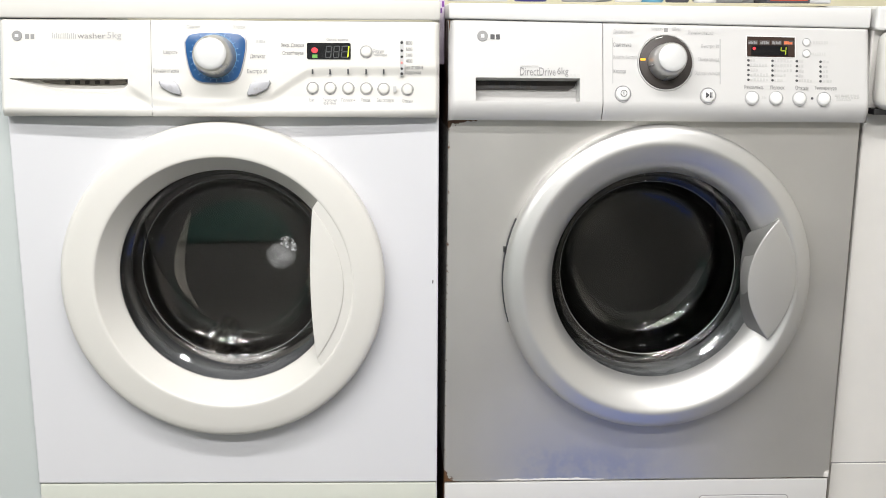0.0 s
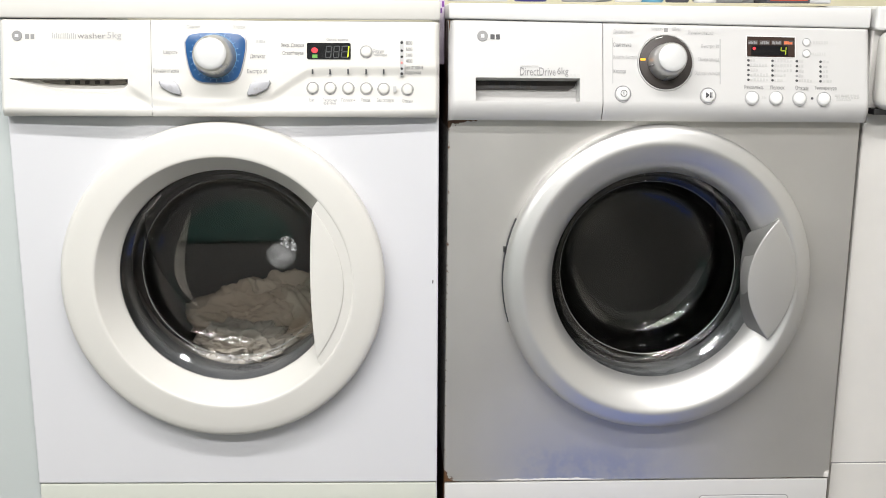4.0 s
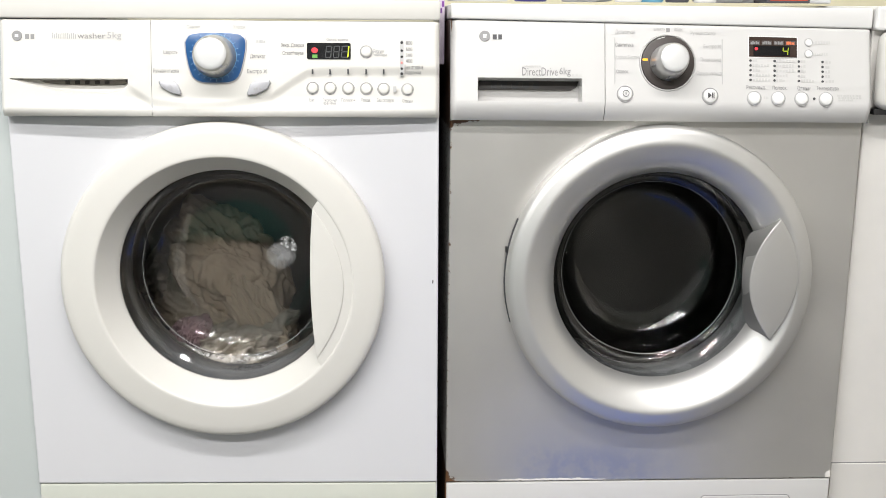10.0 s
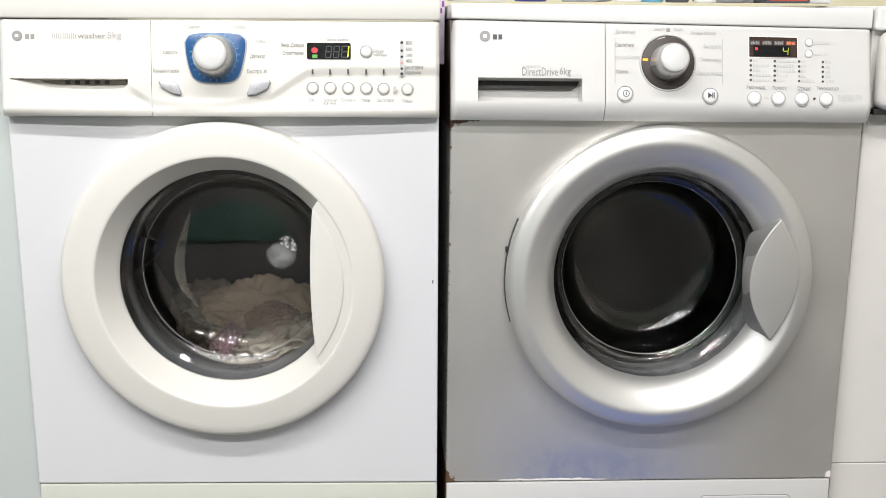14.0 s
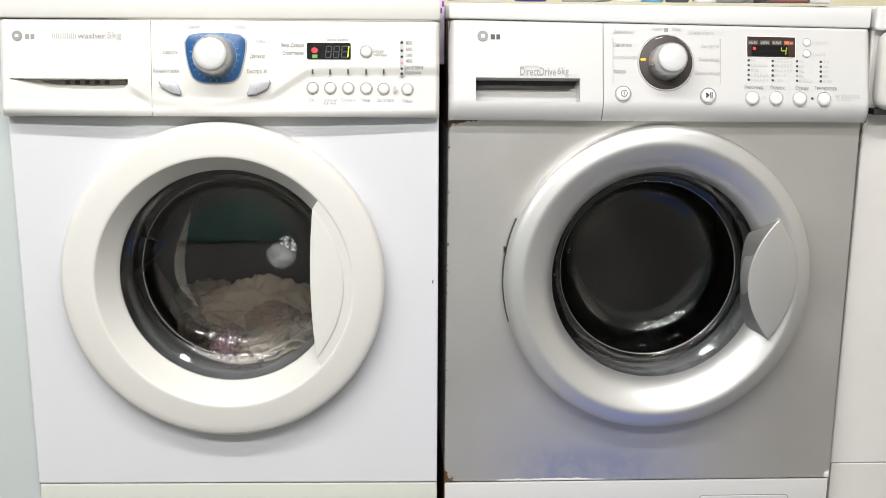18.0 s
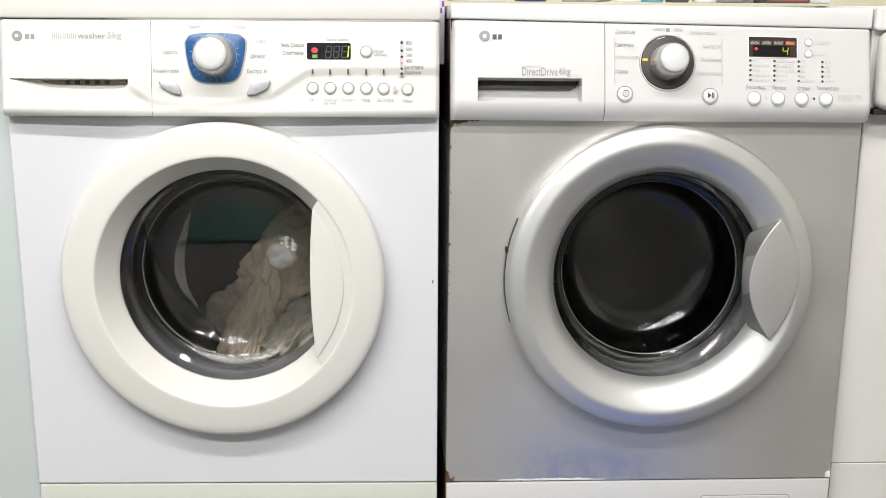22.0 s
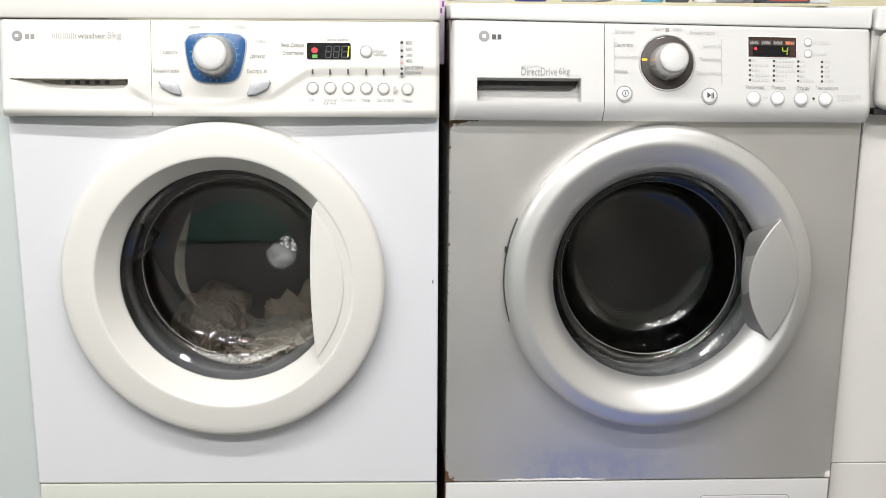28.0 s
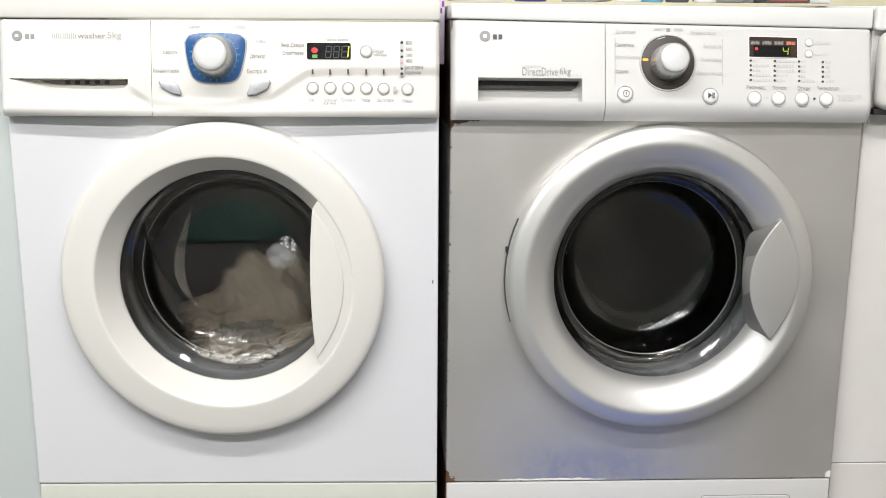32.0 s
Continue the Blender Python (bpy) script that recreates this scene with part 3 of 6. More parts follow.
BARS_S = [
    ((0.4271, 0.0832), (0.4352, 0.0873), 2),
    ((0.4270, 0.0763), (0.4515, 0.0805), 6),
    ((0.4270, 0.0694), (0.4392, 0.0735), 3),
    ((0.4270, 0.0625), (0.4539, 0.0667), 6),
    ((0.4269, 0.0556), (0.4538, 0.0598), 6),
    ((0.4613, 0.0828), (0.4883, 0.0870), 6),
    ((0.4613, 0.0758), (0.4882, 0.0801), 6),
    ((0.4612, 0.0689), (0.4882, 0.0732), 6),
    ((0.4612, 0.0620), (0.4792, 0.0662), 4),
    ((0.4611, 0.0551), (0.4742, 0.0592), 3),
    ((0.4964, 0.0824), (0.5047, 0.0865), 2),
    ((0.4964, 0.0754), (0.5046, 0.0795), 2),
    ((0.4964, 0.0685), (0.5046, 0.0726), 2),
    ((0.4963, 0.0616), (0.5045, 0.0657), 2),
    ((0.4963, 0.0547), (0.5168, 0.0589), 5),
    ((0.5325, 0.0820), (0.5424, 0.0861), 2),
    ((0.5324, 0.0750), (0.5398, 0.0791), 2),
    ((0.5324, 0.0681), (0.5398, 0.0722), 2),
    ((0.5323, 0.0612), (0.5398, 0.0653), 2),
    ((0.5323, 0.0543), (0.5463, 0.0584), 3),
    ((0.5138, 0.1093), (0.5409, 0.1133), 7),
    ((0.5137, 0.0932), (0.5367, 0.0971), 7),
    ((0.5494, 0.0347), (0.5848, 0.0375), 8),
    ((0.5510, 0.0315), (0.5855, 0.0343), 8),
    ((0.5510, 0.0282), (0.5724, 0.0310), 8),
    ((0.1689, 0.0604), (0.1849, 0.0638), 3),
    ((0.4431, 0.0307), (0.4504, 0.0340), 3),
]
DOTS_S = [
    (0.4242, 0.0851),
    (0.4242, 0.0782),
    (0.4242, 0.0713),
    (0.4241, 0.0644),
    (0.4241, 0.0575),
    (0.4589, 0.0847),
    (0.4588, 0.0778),
    (0.4588, 0.0709),
    (0.4587, 0.0640),
    (0.4587, 0.0571),
    (0.4940, 0.0844),
    (0.4940, 0.0774),
    (0.4939, 0.0705),
    (0.4939, 0.0636),
    (0.4938, 0.0567),
    (0.5284, 0.0840),
    (0.5283, 0.0770),
    (0.5283, 0.0701),
    (0.5283, 0.0632),
    (0.5282, 0.0562),
]


def seven(u, v, w, h, on, off, lit, parent, m, lean=0.1, y=-0.0014):
    """One seven-segment digit; lit: which of the segments a to g glow."""
    t = w * 0.15
    seg = {"a": (t, w - t, h - t, h), "b": (w - t, w, h / 2 + t / 3, h - t / 2), "c": (w - t, w, t / 2, h / 2 - t / 3), "d": (t, w - t, 0, t),
           "e": (0, t, t / 2, h / 2 - t / 3), "f": (0, t, h / 2 + t / 3, h - t / 2), "g": (t, w - t, h / 2 - t / 2, h / 2 + t / 2)}
    for k, (x0, x1, z0, z1) in seg.items():
        bm = plate([(u + x0 + lean * z0, v + z0), (u + x1 + lean * z0, v + z0), (u + x1 + lean * z1, v + z1), (u + x0 + lean * z1, v + z1)], y, y + 0.0003)
        part("segment", bm, on if k in lit else off, parent, "glowing yellow-green segment" if k in lit else "", m)


def white_machine():
    e = new("washing_machine")
    e.matrix_world = pose(-0.6, 0, 0)
    tagged(e, "white front-loading washing machine with cream panel and laundry tumbling", "washing machine", "washing machines in a row")
    cx, cz = DOOR_W
    cabinet(e, WHITE_PAINT, CREAM, KICK_CREAM, cx, cz, lambda x: 0.8108, "cream plastic top lid", -0.0045)
    m = PANEL_W
    # moulded control panel: a swept crease under the dial, a scooped drawer grip
    crease = np.array([(-0.0006, -0.020), (0.1600, -0.020), (0.1715, 0.0450), (0.1880, 0.0345), (0.2040, 0.0236), (0.2186, 0.0213), (0.2532, 0.0176), (0.3072, 0.0202), (0.3404, 0.0257), (0.3706, 0.0328), (0.3978, 0.0514), (0.4195, 0.0646), (0.4621, 0.0671), (0.5994, 0.0678)])
    scoop = np.array([(0.0145, 0.0495), (0.0464, 0.0420), (0.0769, 0.0353), (0.1151, 0.0316), (0.1496, 0.0333), (0.1650, 0.0372), (0.1735, 0.0440)])
    slot_u, slot_v = (0.0925, 0.0510)
    seam, _ = (0.2062, 0.0665)
    top = 0.1318
    ua, ub = scoop[0][0], scoop[-1][0]

    def height(u, v):
        c = float(np.interp(u, crease[:, 0], crease[:, 1]))
        h = -0.0042 * step(c - v, -0.0030, 0.0120) * step(u, 0.168, 0.184)
        h += 0.0016 * step(u, 0.17, 0.21) * step(0.36 - u, 0, 0.03) * step(v, 0.02, 0.05)
        if ua <= u <= ub and v < slot_v:
            b = float(np.interp(u, scoop[:, 0], scoop[:, 1]))
            if v > b:
                s = (slot_v - v) / max(slot_v - b, 1e-5)
                h -= 0.022 * min(1.0, (slot_v - b) / 0.012) * (1 - s) ** 0.45
        h -= 0.009 * max(0, 1 - min(v, 0.012) / 0.012) ** 2 - 0.010 * (1 - ((u - 0.3) / 0.3) ** 2) * max(0, 1 - v / 0.030) ** 2 + 0.007 * max(0, 1 - min(0.6 - u, u) / 0.007) ** 2
        return h - 0.004 * max(0, 1 - (top - v) / 0.005) ** 2

    us, vs = lines(0, 0.6, 0.0016, [ua, ub]), lines(0.001, top, 0.0013, [slot_v])
    part("detergent_drawer", relief([u for u in us if u <= seam - 0.0003] + [seam - 0.0002], vs, height, 0.018), CREAM, e, "cream drawer front with a scooped grip", m, 35)
    part("control_panel", relief([seam + 0.0005] + [u for u in us if u > seam + 0.0006], vs, height, 0.018), CREAM, e, "cream moulded control panel", m, 35)
    part("seam_filler", block(seam - 0.001, seam + 0.0015, 0.0008, 0.012, 0.006, top - 0.004), PRINT_FAINT, e, "", m)
    part("drawer_slot", plate([(0.0313, 0.0496), (0.1653, 0.0510), (0.1705, 0.0449), (0.1230, 0.0431), (0.0694, 0.0452)], 0.0165, 0.020), SLOT_GREY, e, "dark slot of the drawer grip", m)
    for a, b in ((0.0840, 0.0902), (0.0971, 0.1039), (0.1108, 0.1170), (0.1246, 0.1308), (0.1377, 0.1445)):
        part("slot_hole", block(a, b, 0.0155, 0.0170, 0.0449, slot_v - 0.001), SLOT_DARK, e, "dark hole", m)
    # dial
    bez = [(0.2534, 0.1004), (0.2574, 0.1081), (0.2651, 0.1120), (0.2928, 0.1137), (0.3227, 0.1123), (0.3319, 0.1078), (0.3349, 0.0994), (0.3332, 0.0841), (0.3284, 0.0633), (0.3221, 0.0518), (0.3105, 0.0471), (0.2936, 0.0463), (0.2766, 0.0470), (0.2651, 0.0523), (0.2591, 0.0645), (0.2548, 0.0836)]
    bez = smooth_path(bez + bez[:1], 65)[:-1]
    mid = [sum(p[i] for p in bez) / len(bez) for i in (0, 1)]

    def grown(k):
        return [(mid[0] + (x - mid[0]) * k, mid[1] + (z - mid[1]) * k) for x, z in bez]
    dial = part("dial_plate", plate(bez, -0.0040, 0.002, 0.0006), BLUE, e, "bright blue dial plate", m, 40)
    part("dial_rim", plate(grown(1.045), -0.0030, 0.002, 0.0006), BUTTON_GREY, e, "thin silver rim", m, 40)
    ku, kv = (0.2931, 0.0818)
    for i in range(24):
        a = radians(15 * i + 4)
        if i in (5, 6, 7):
            continue
        r = 0.0325
        bm = block(-0.0003, 0.0003, -0.0046, -0.0038, -0.0016, 0.0016)
        part("dial_mark", bm, BLUE_MARK, e, "", m @ pose(ku + r * math.cos(a), 0, kv + r * math.sin(a), 0, -math.degrees(a) + 90, 0))
    part("dial_track", lathe([(0.0296, -0.0042), (0.0296, -0.0046), (0.0302, -0.0046), (0.0302, -0.0042)], ku, kv, 64), BLUE_MARK, e, "pale printed circle", m)
    knob = part("knob", lathe([(0.0290, -0.003), (0.0288, -0.008), (0.0258, -0.026), (0.0238, -0.034), (0.0214, -0.0365)], ku, kv, 64), KNOB_SHADE, e, "round pearl-white turning knob", m, 35)
    part("knob_cap", lathe([(0.0215, -0.0363), (0.0205, -0.0376), (0.015, -0.0382), (0, -0.0384)], ku, kv, 64), KNOB_CREAM, knob, "smooth pearl cap", smooth=50)
    # grey side buttons
    part("side_button", plate([(0.2166, 0.0474), (0.2190, 0.0490), (0.2382, 0.0475), (0.2427, 0.0437), (0.2472, 0.0322), (0.2456, 0.0291), (0.2326, 0.0322), (0.2196, 0.0398)], -0.0055, 0.002, 0.0012), BUTTON_GREY, e, "silver-grey power button", m, 40)
    part("side_button", plate([(0.3676, 0.0497), (0.3452, 0.0481), (0.3406, 0.0434), (0.3366, 0.0319), (0.3381, 0.0288), (0.3505, 0.0312), (0.3645, 0.0382), (0.3684, 0.0466)], -0.0055, 0.002, 0.0012), BUTTON_GREY, e, "silver-grey start button", m, 40)
    part("button_mark", lathe([(0.0024, -0.0056), (0.0024, -0.0060), (0.0030, -0.0060), (0.0030, -0.0056)], 0.2327, 0.0391, 24), PRINT_PALE, e, "printed ring mark", m)
    bars(0.3459, 0.0365, 0.3568, 0.0404, 3, PRINT_PALE, e, m, 3, y=-0.0062)
    for x, y in ((553, 156), (584, 156), (616, 156.5), (648, 157), (679, 157.5), (721, 158.5), (648, 92)):
        round_button(*BTN_W[(x, y)], 0.0076, e, m @ pose(0, -height(*BTN_W[(x, y)]), 0), CREAM, label="round cream push button", ring=PRINT_PALE)
    for x in (553, 584, 616, 648, 679):
        u, v = BTN_W[(x, 127)]
        part("led_window", block(u - 0.0011, u + 0.0011, -0.0002, 0.008, v - 0.0032, v + 0.0032, 0.0004), PRINT_DARK, e, "small dark indicator slit", m)
    part("led_strip", plate(rounded(0.5456, 0.5506, 0.0572, 0.1056, 0.0024), -0.0008, 0.003), PRINT_FAINT, e, "narrow pale grey indicator strip", m)
    for y in (76, 90, 101, 111.5, 122, 131):
        u, v = BTN_W[(711, y)]
        lit = y == 111.5
        part("indicator", lathe([(0, -0.0014), (0.0016, -0.0013), (0.0021 if y in (76, 131) else 0.0018, -0.0006)], u, v, 16), PINK_LED if lit else BLACK, e, "pale red lit indicator" if lit else "dark indicator", m)
    # display
    d = part("display", plate(rounded((0.4184, 0.0792)[0], (0.4780, 0.1010)[0], (0.4466, 0.0793)[1], (0.4467, 0.1012)[1], 0.002), -0.0012, 0.002), DISPLAY, e, "dark display window", m)
    part("door_lock_led", lathe([(0, -0.0016), (0.0042, -0.0016), (0.0046, -0.0010)], 0, 0, 24), RED_GLOW, e, "glowing red indicator", m @ pose(0.4289, 0, 0.0911) @ Matrix.Diagonal((1.0, 1, 0.85, 1)))
    part("start_led", block((0.4258, 0.0807)[0], (0.4327, 0.0808)[0], -0.0016, -0.001, (0.4258, 0.0807)[1], (0.4258, 0.0853)[1]), GREEN_GLOW, e, "dim green indicator", m)
    for x, lit in ((575, ""), (589, ""), (603, "bc")):
        u, v = BTN_W[(x, 103)]
        seven(u, v, 0.0085 if x != 603 else 0.0105, 0.0165, YELLOW_GLOW, SEG_OFF, lit, e, m)
    # print
    for words, a, b, mt in WORDS_W:
        letters(words, *a, *b, mt, e, m, 0.0005, surf=height)
    part("emblem", lathe([(0, -0.0010), (0.0068, -0.0010), (0.0070, -0.0003), (0.0070, 0.001)], 0.0250, 0.1086, 40), PRINT, e, "round grey maker's emblem", m)
    part("emblem_bar", block((0.0226, 0.1044)[0], (0.0272, 0.1045)[0], -0.0014, -0.0008, (0.0227, 0.1067)[1], (0.0228, 0.1105)[1]), LID_WHITE, e, "", m)
    bars(0.0359, 0.1041, 0.0510, 0.1133, 2, PRINT, e, m, 5)
    bars(0.0729, 0.1051, 0.1059, 0.1128, 13, PRINT_PALE, e, m, 8, fill=(0.22, 0.42))
    bars(0.3449, 0.1010, 0.3619, 0.1049, 6, PRINT_FAINT, e, m, 12)
    bars(0.5364, 0.0351, 0.5427, 0.0452, 1, PRINT_FAINT, e, m, 12)
    part("speck", block((0.5915, 0.4394)[0], (0.5932, 0.4394)[0], -0.0004, 0.0, (0.5915, 0.4369)[1], (0.5915, 0.4420)[1]), PRINT_DARK, e)
    # door
    ring = part("door", lathe([(0.2300, 0.0010), (0.2305, -0.0170), (0.2298, -0.0220), (0.2272, -0.0260), (0.2232, -0.0282), (0.2140, -0.0298), (0.2030, -0.0312), (0.1930, -0.0323), (0.1866, -0.0330), (0.1834, -0.0331), (0.1818, -0.0324), (0.1806, -0.0306), (0.1612, 0.0000), (0.1584, 0.0045), (0.1576, 0.0075), (0.1680, 0.0095)], cx, cz, 160, inner=BOWL_W), CREAM, e, "cream round plastic door ring", smooth=60)
    cx, cz = BOWL_W
    glass_bowl(e, cx, cz, DOME, 2, 0.0005)
    glass_glint(e, cx, cz)
    # thin see-through greyish streak down the left of the glass
    band = smooth_path([(0.2296, 0.5332), (0.2143, 0.4807), (0.2072, 0.4408), (0.2126, 0.4095), (0.2326, 0.3761)])
    film_on_glass(e, cx, cz, DOME, band, [0.0003 + 0.0080 * math.sin(math.pi * i / 23) for i in range(24)], PALE_STREAK, "pale_streak", "thin greyish streak on the glass", 3)
    # highlight at the upper right of the glass, painted as layered pale films
    spot = [(0.3608, 0.4800), (0.3621, 0.4589), (0.3608, 0.4370)]
    for i, size in enumerate((1.0, 0.86, 0.72, 0.56, 0.4)):
        near = [((x - spot[1][0]) * size + spot[1][0], (z - spot[1][1]) * size + spot[1][1]) for x, z in smooth_path(spot, 16)]
        film_on_glass(e, cx, cz, DOME, near, [size * (0.003 + 0.020 * math.sin(math.pi * (j + 0.6) / 16.2)) for j in range(16)], GLINT_SPOT, "glint_spot", "pale painted highlight on the glass", 5 + i, 0.0010 + 0.0004 * i)
    glint_arc = smooth_path([(0.3610, 0.4790), (0.3690, 0.4800), (0.3770, 0.4760), (0.3850, 0.4660)], 20)
    for i, size in enumerate((1.0, 0.7)):
        film_on_glass(e, cx, cz, DOME, glint_arc[3 * i:20 - 2 * i], [size * (0.0008 + 0.0085 * math.sin(math.pi * (j + 3 * i + 0.4) / 20) ** 0.7) for j in range(20 - 5 * i)], GLINT_BRIGHT, "glint_bright", "bright white core of the painted highlight", 9 + i, 0.0034 + 0.0006 * i)
    scum = [(cx + 0.1425 * math.cos(radians(a)), cz + 0.1425 * math.sin(radians(a))) for a in range(236, 304, 3)]
    film_on_glass(e, cx, cz, DOME, scum, [0.0005 + 0.0036 * math.sin(math.pi * i / (len(scum) - 1)) for i in range(len(scum))], LIMESCALE, "limescale", "whitish scum along the bottom of the glass", 6)
    mould = [(cx + 0.1490 * math.cos(radians(a)), cz + 0.1490 * math.sin(radians(a))) for a in range(262, 300, 2)]
    film_on_glass(e, cx, cz, DOME, mould, [0.0003 + 0.0022 * math.sin(math.pi * i / (len(mould) - 1)) for i in range(len(mould))], MOULD, "mould", "black mould specks at the bottom of the glass", 8)
    up, lo = (0.4231, 0.5534), (0.4249, 0.3335)
    left = arc_points(up, lo, -0.006)
    right = arc_points(lo, up, -0.0412)
    part("door_handle", plate(left + right[1:-1], -0.0337, 0.004, 0.0008), CREAM, ring, "cream crescent pull handle", smooth=50)
    seat = [(0.2958 + 0.1818 * math.cos(radians(a)), 0.4430 + 0.1818 * math.sin(radians(a))) for a in range(-42, 43, 2)] + [(0.4245, 0.5560), (0.4210, 0.4400), (0.4260, 0.3310)]
    part("handle_seat", plate(seat, -0.0322, 0.003), CREAM, ring, "flat cream web round the handle", smooth=50)
    drum = drum_and_door_inside(e, cx, cz, STEEL, RUBBER_DARK)
    for k in range(3):
        a = 120 * k + 20
        bm = bmesh.new()
        for y, w, h in ((0.150, 0.022, 0.010), (0.165, 0.026, 0.040), (0.29, 0.028, 0.052), (0.405, 0.026, 0.044), (0.425, 0.022, 0.012)):
            for x, z in ((-w, 0.004), (-w * 0.45, h * 0.8), (0, h), (w * 0.45, h * 0.8), (w, 0.004)):
                bm.verts.new((x, y, -0.234 + z))
        bm.verts.ensure_lookup_table()
        for j in range(4):
            for i in range(4):
                bm.faces.new([bm.verts[q] for q in (j * 5 + i, j * 5 + i + 1, j * 5 + 6 + i, j * 5 + 5 + i)])
        for row in (0, 20):
            bm.faces.new([bm.verts[row + i] for i in range(5)])
        bmesh.ops.recalc_face_normals(bm, faces=bm.faces)
        part("lifter", bm, LIFTER, drum, "pale plastic drum paddle", pose(0, 0, 0, 0, a, 0), 60)
    bm = bmesh.new()
    for k in range(72):
        a = 2 * math.pi * k / 72
        if k % 24 in (0, 1, 23):
            continue
        for j in range(13):
            y = 0.16 + 0.02 * j + (0.01 if k % 2 else 0)
            c, s, q = math.cos(a), math.sin(a), 0.0011
            vv = [bm.verts.new((0.2345 * c - s * q * ca, y + q * sa, 0.2345 * s + c * q * ca)) for ca, sa in ((1, 0), (0.5, 0.87), (-0.5, 0.87), (-1, 0), (-0.5, -0.87), (0.5, -0.87))]
            bm.faces.new(vv)
    for k in range(28):
        for j in range(11):
            a, r, q = 2 * math.pi * (k + 0.5 * (j % 2)) / 28, 0.06 + 0.0145 * j, 0.0010
            yy = float(np.interp(r, (0, 0.05, 0.12, 0.225), (0.415, 0.418, 0.430, 0.438))) - 0.0006
            bm.faces.new([bm.verts.new((r * math.cos(a) + q * ca, yy, r * math.sin(a) + q * sa)) for ca, sa in ((1, 0), (0.5, 0.87), (-0.5, 0.87), (-1, 0), (-0.5, -0.87), (0.5, -0.87))])
    tagged(part("perforation", bm, STEEL_DARK, drum, "rows of small drain holes"), kind="stuff")
    return e, drum


def silver_machine():
    e = new("washing_machine")
    e.matrix_world = pose(0.0103, 0.0015, -0.0027, -1.469, 0.311, 1.667)
    tagged(e, "silver-grey front-loading washing machine with white panel and rusty edges", "washing machine", "washing machines in a row")
    cx, cz = DOOR_S
    top_edge = lambda u: 0.1392 - 0.0118 * u
    cabinet(e, SILVER_BODY, LID_WHITE, WHITE_PLASTIC, cx, cz, lambda x: 0.8160 - 0.0115 * x, "white plastic top lid", -0.0020, 0.1232)
    m = PANEL_S
    seam, _ = (0.2161, 0.0728)
    (gu0, gv1), (gu1, gv0) = (0.0369, 0.0573), (0.1832, 0.0248)
    gvm = gv1 - 0.0130

    def height(u, v):
        h = 0.0
        if gu0 <= u <= gu1 and gv0 <= v <= gv1:
            s = (v - gv0) / (gv1 - gv0)
            h -= 0.030 - 0.008 * s
        h -= 0.016 * max(0, 1 - min(v, 0.026) / 0.026) ** 2 + 0.010 * max(0, 1 - min(0.603 - u, u + 0.001) / 0.009) ** 2
        return h - 0.003 * max(0, 1 - (top_edge(u) - v) / 0.004) ** 2

    us, vs = lines(-0.001, 0.603, 0.0024, [gu0, gu1]), lines(0.000, 0.1392, 0.0024, [gv0, gv1])
    vs = sorted({*vs, *[round(0.0012 * i, 5) for i in range(1, 22)]})
    part("detergent_drawer", relief([u for u in us if u <= seam - 0.0006] + [seam - 0.0005], vs, height, 0.016, top_edge), WHITE_PLASTIC, e, "white drawer front with a square grip", m, 35)
    part("control_panel", relief([seam + 0.0006] + [u for u in us if u > seam + 0.0007], vs, height, 0.016, top_edge), WHITE_PLASTIC, e, "white plastic control panel", m, 35)
    part("drawer_slot", plate([(gu0 + 0.0006, gv1 - 0.0006), (gu1 - 0.0006, gv1 - 0.0006), (gu1 - 0.004, gvm + 0.004), (gu1 - 0.012, gvm), (gu0 + 0.0006, gvm)], 0.0205, 0.0260), SLOT_DARK, e, "dark slot of the drawer grip", m)
    for x in ((0.0575, 0.0654), (0.0718, 0.0797), (0.0868, 0.0956), (0.1019, 0.1107), (0.1171, 0.1250)):
        part("slot_hole", block(x[0], x[1], 0.0198, 0.0208, gvm + 0.0015, gv1 - 0.0015), BLACK, e, "dark hole", m)
    # dial
    ku, kv = (0.3054, 0.0807)
    ring = part("dial_ring", lathe([(0, -0.0022), (0.034, -0.0022), (0.0372, -0.0018), (0.0384, 0.001)], ku, kv, 80), DARK_RING, e, "dark brown ring round the dial", m, 40)
    part("dial_rim", lathe([(0.0385, 0.001), (0.0385, -0.0016), (0.0400, -0.0016), (0.0412, 0.001)], ku, kv, 80), KNOB_SILVER, e, "pale raised rim", m, 40)
    knob = part("knob", lathe([(0.0256, -0.002), (0.0250, -0.010), (0.0230, -0.026), (0.0212, -0.0350), (0.0192, -0.0375)], ku, kv, 64), KNOB_SILVER, e, "round silver turning knob", m, 35)
    part("knob_cap", lathe([(0.0193, -0.0374), (0.0181, -0.0384), (0.013, -0.0390), (0, -0.0392)], ku, kv, 64), KNOB_CREAM, knob, "smooth pearl cap", smooth=50)
    for a in (196, 262):
        part("knob_groove", block(-0.0006, 0.0006, -0.022, -0.003, 0.0235, 0.0260), PRINT, knob, "thin dark groove", pose(ku, 0, kv, 0, 90 - a, 0))
    part("dial_pointer", plate(rounded((0.2688, 0.0829)[0], (0.2765, 0.0829)[0], (0.2724, 0.0829)[1], (0.2724, 0.0861)[1], 0.0014), -0.0028, -0.001), ORANGE_GLOW, e, "glowing orange pointer light", m)
    # glint on the dark dial ring, painted as a small white bar
    part("rim_glint", block(-0.006, 0.006, -0.0026, -0.0020, 0.0352, 0.0362, 0.0003), LID_WHITE, e, "pale painted glint on the dial ring", m @ pose(ku, 0, kv, 0, -16, 0))
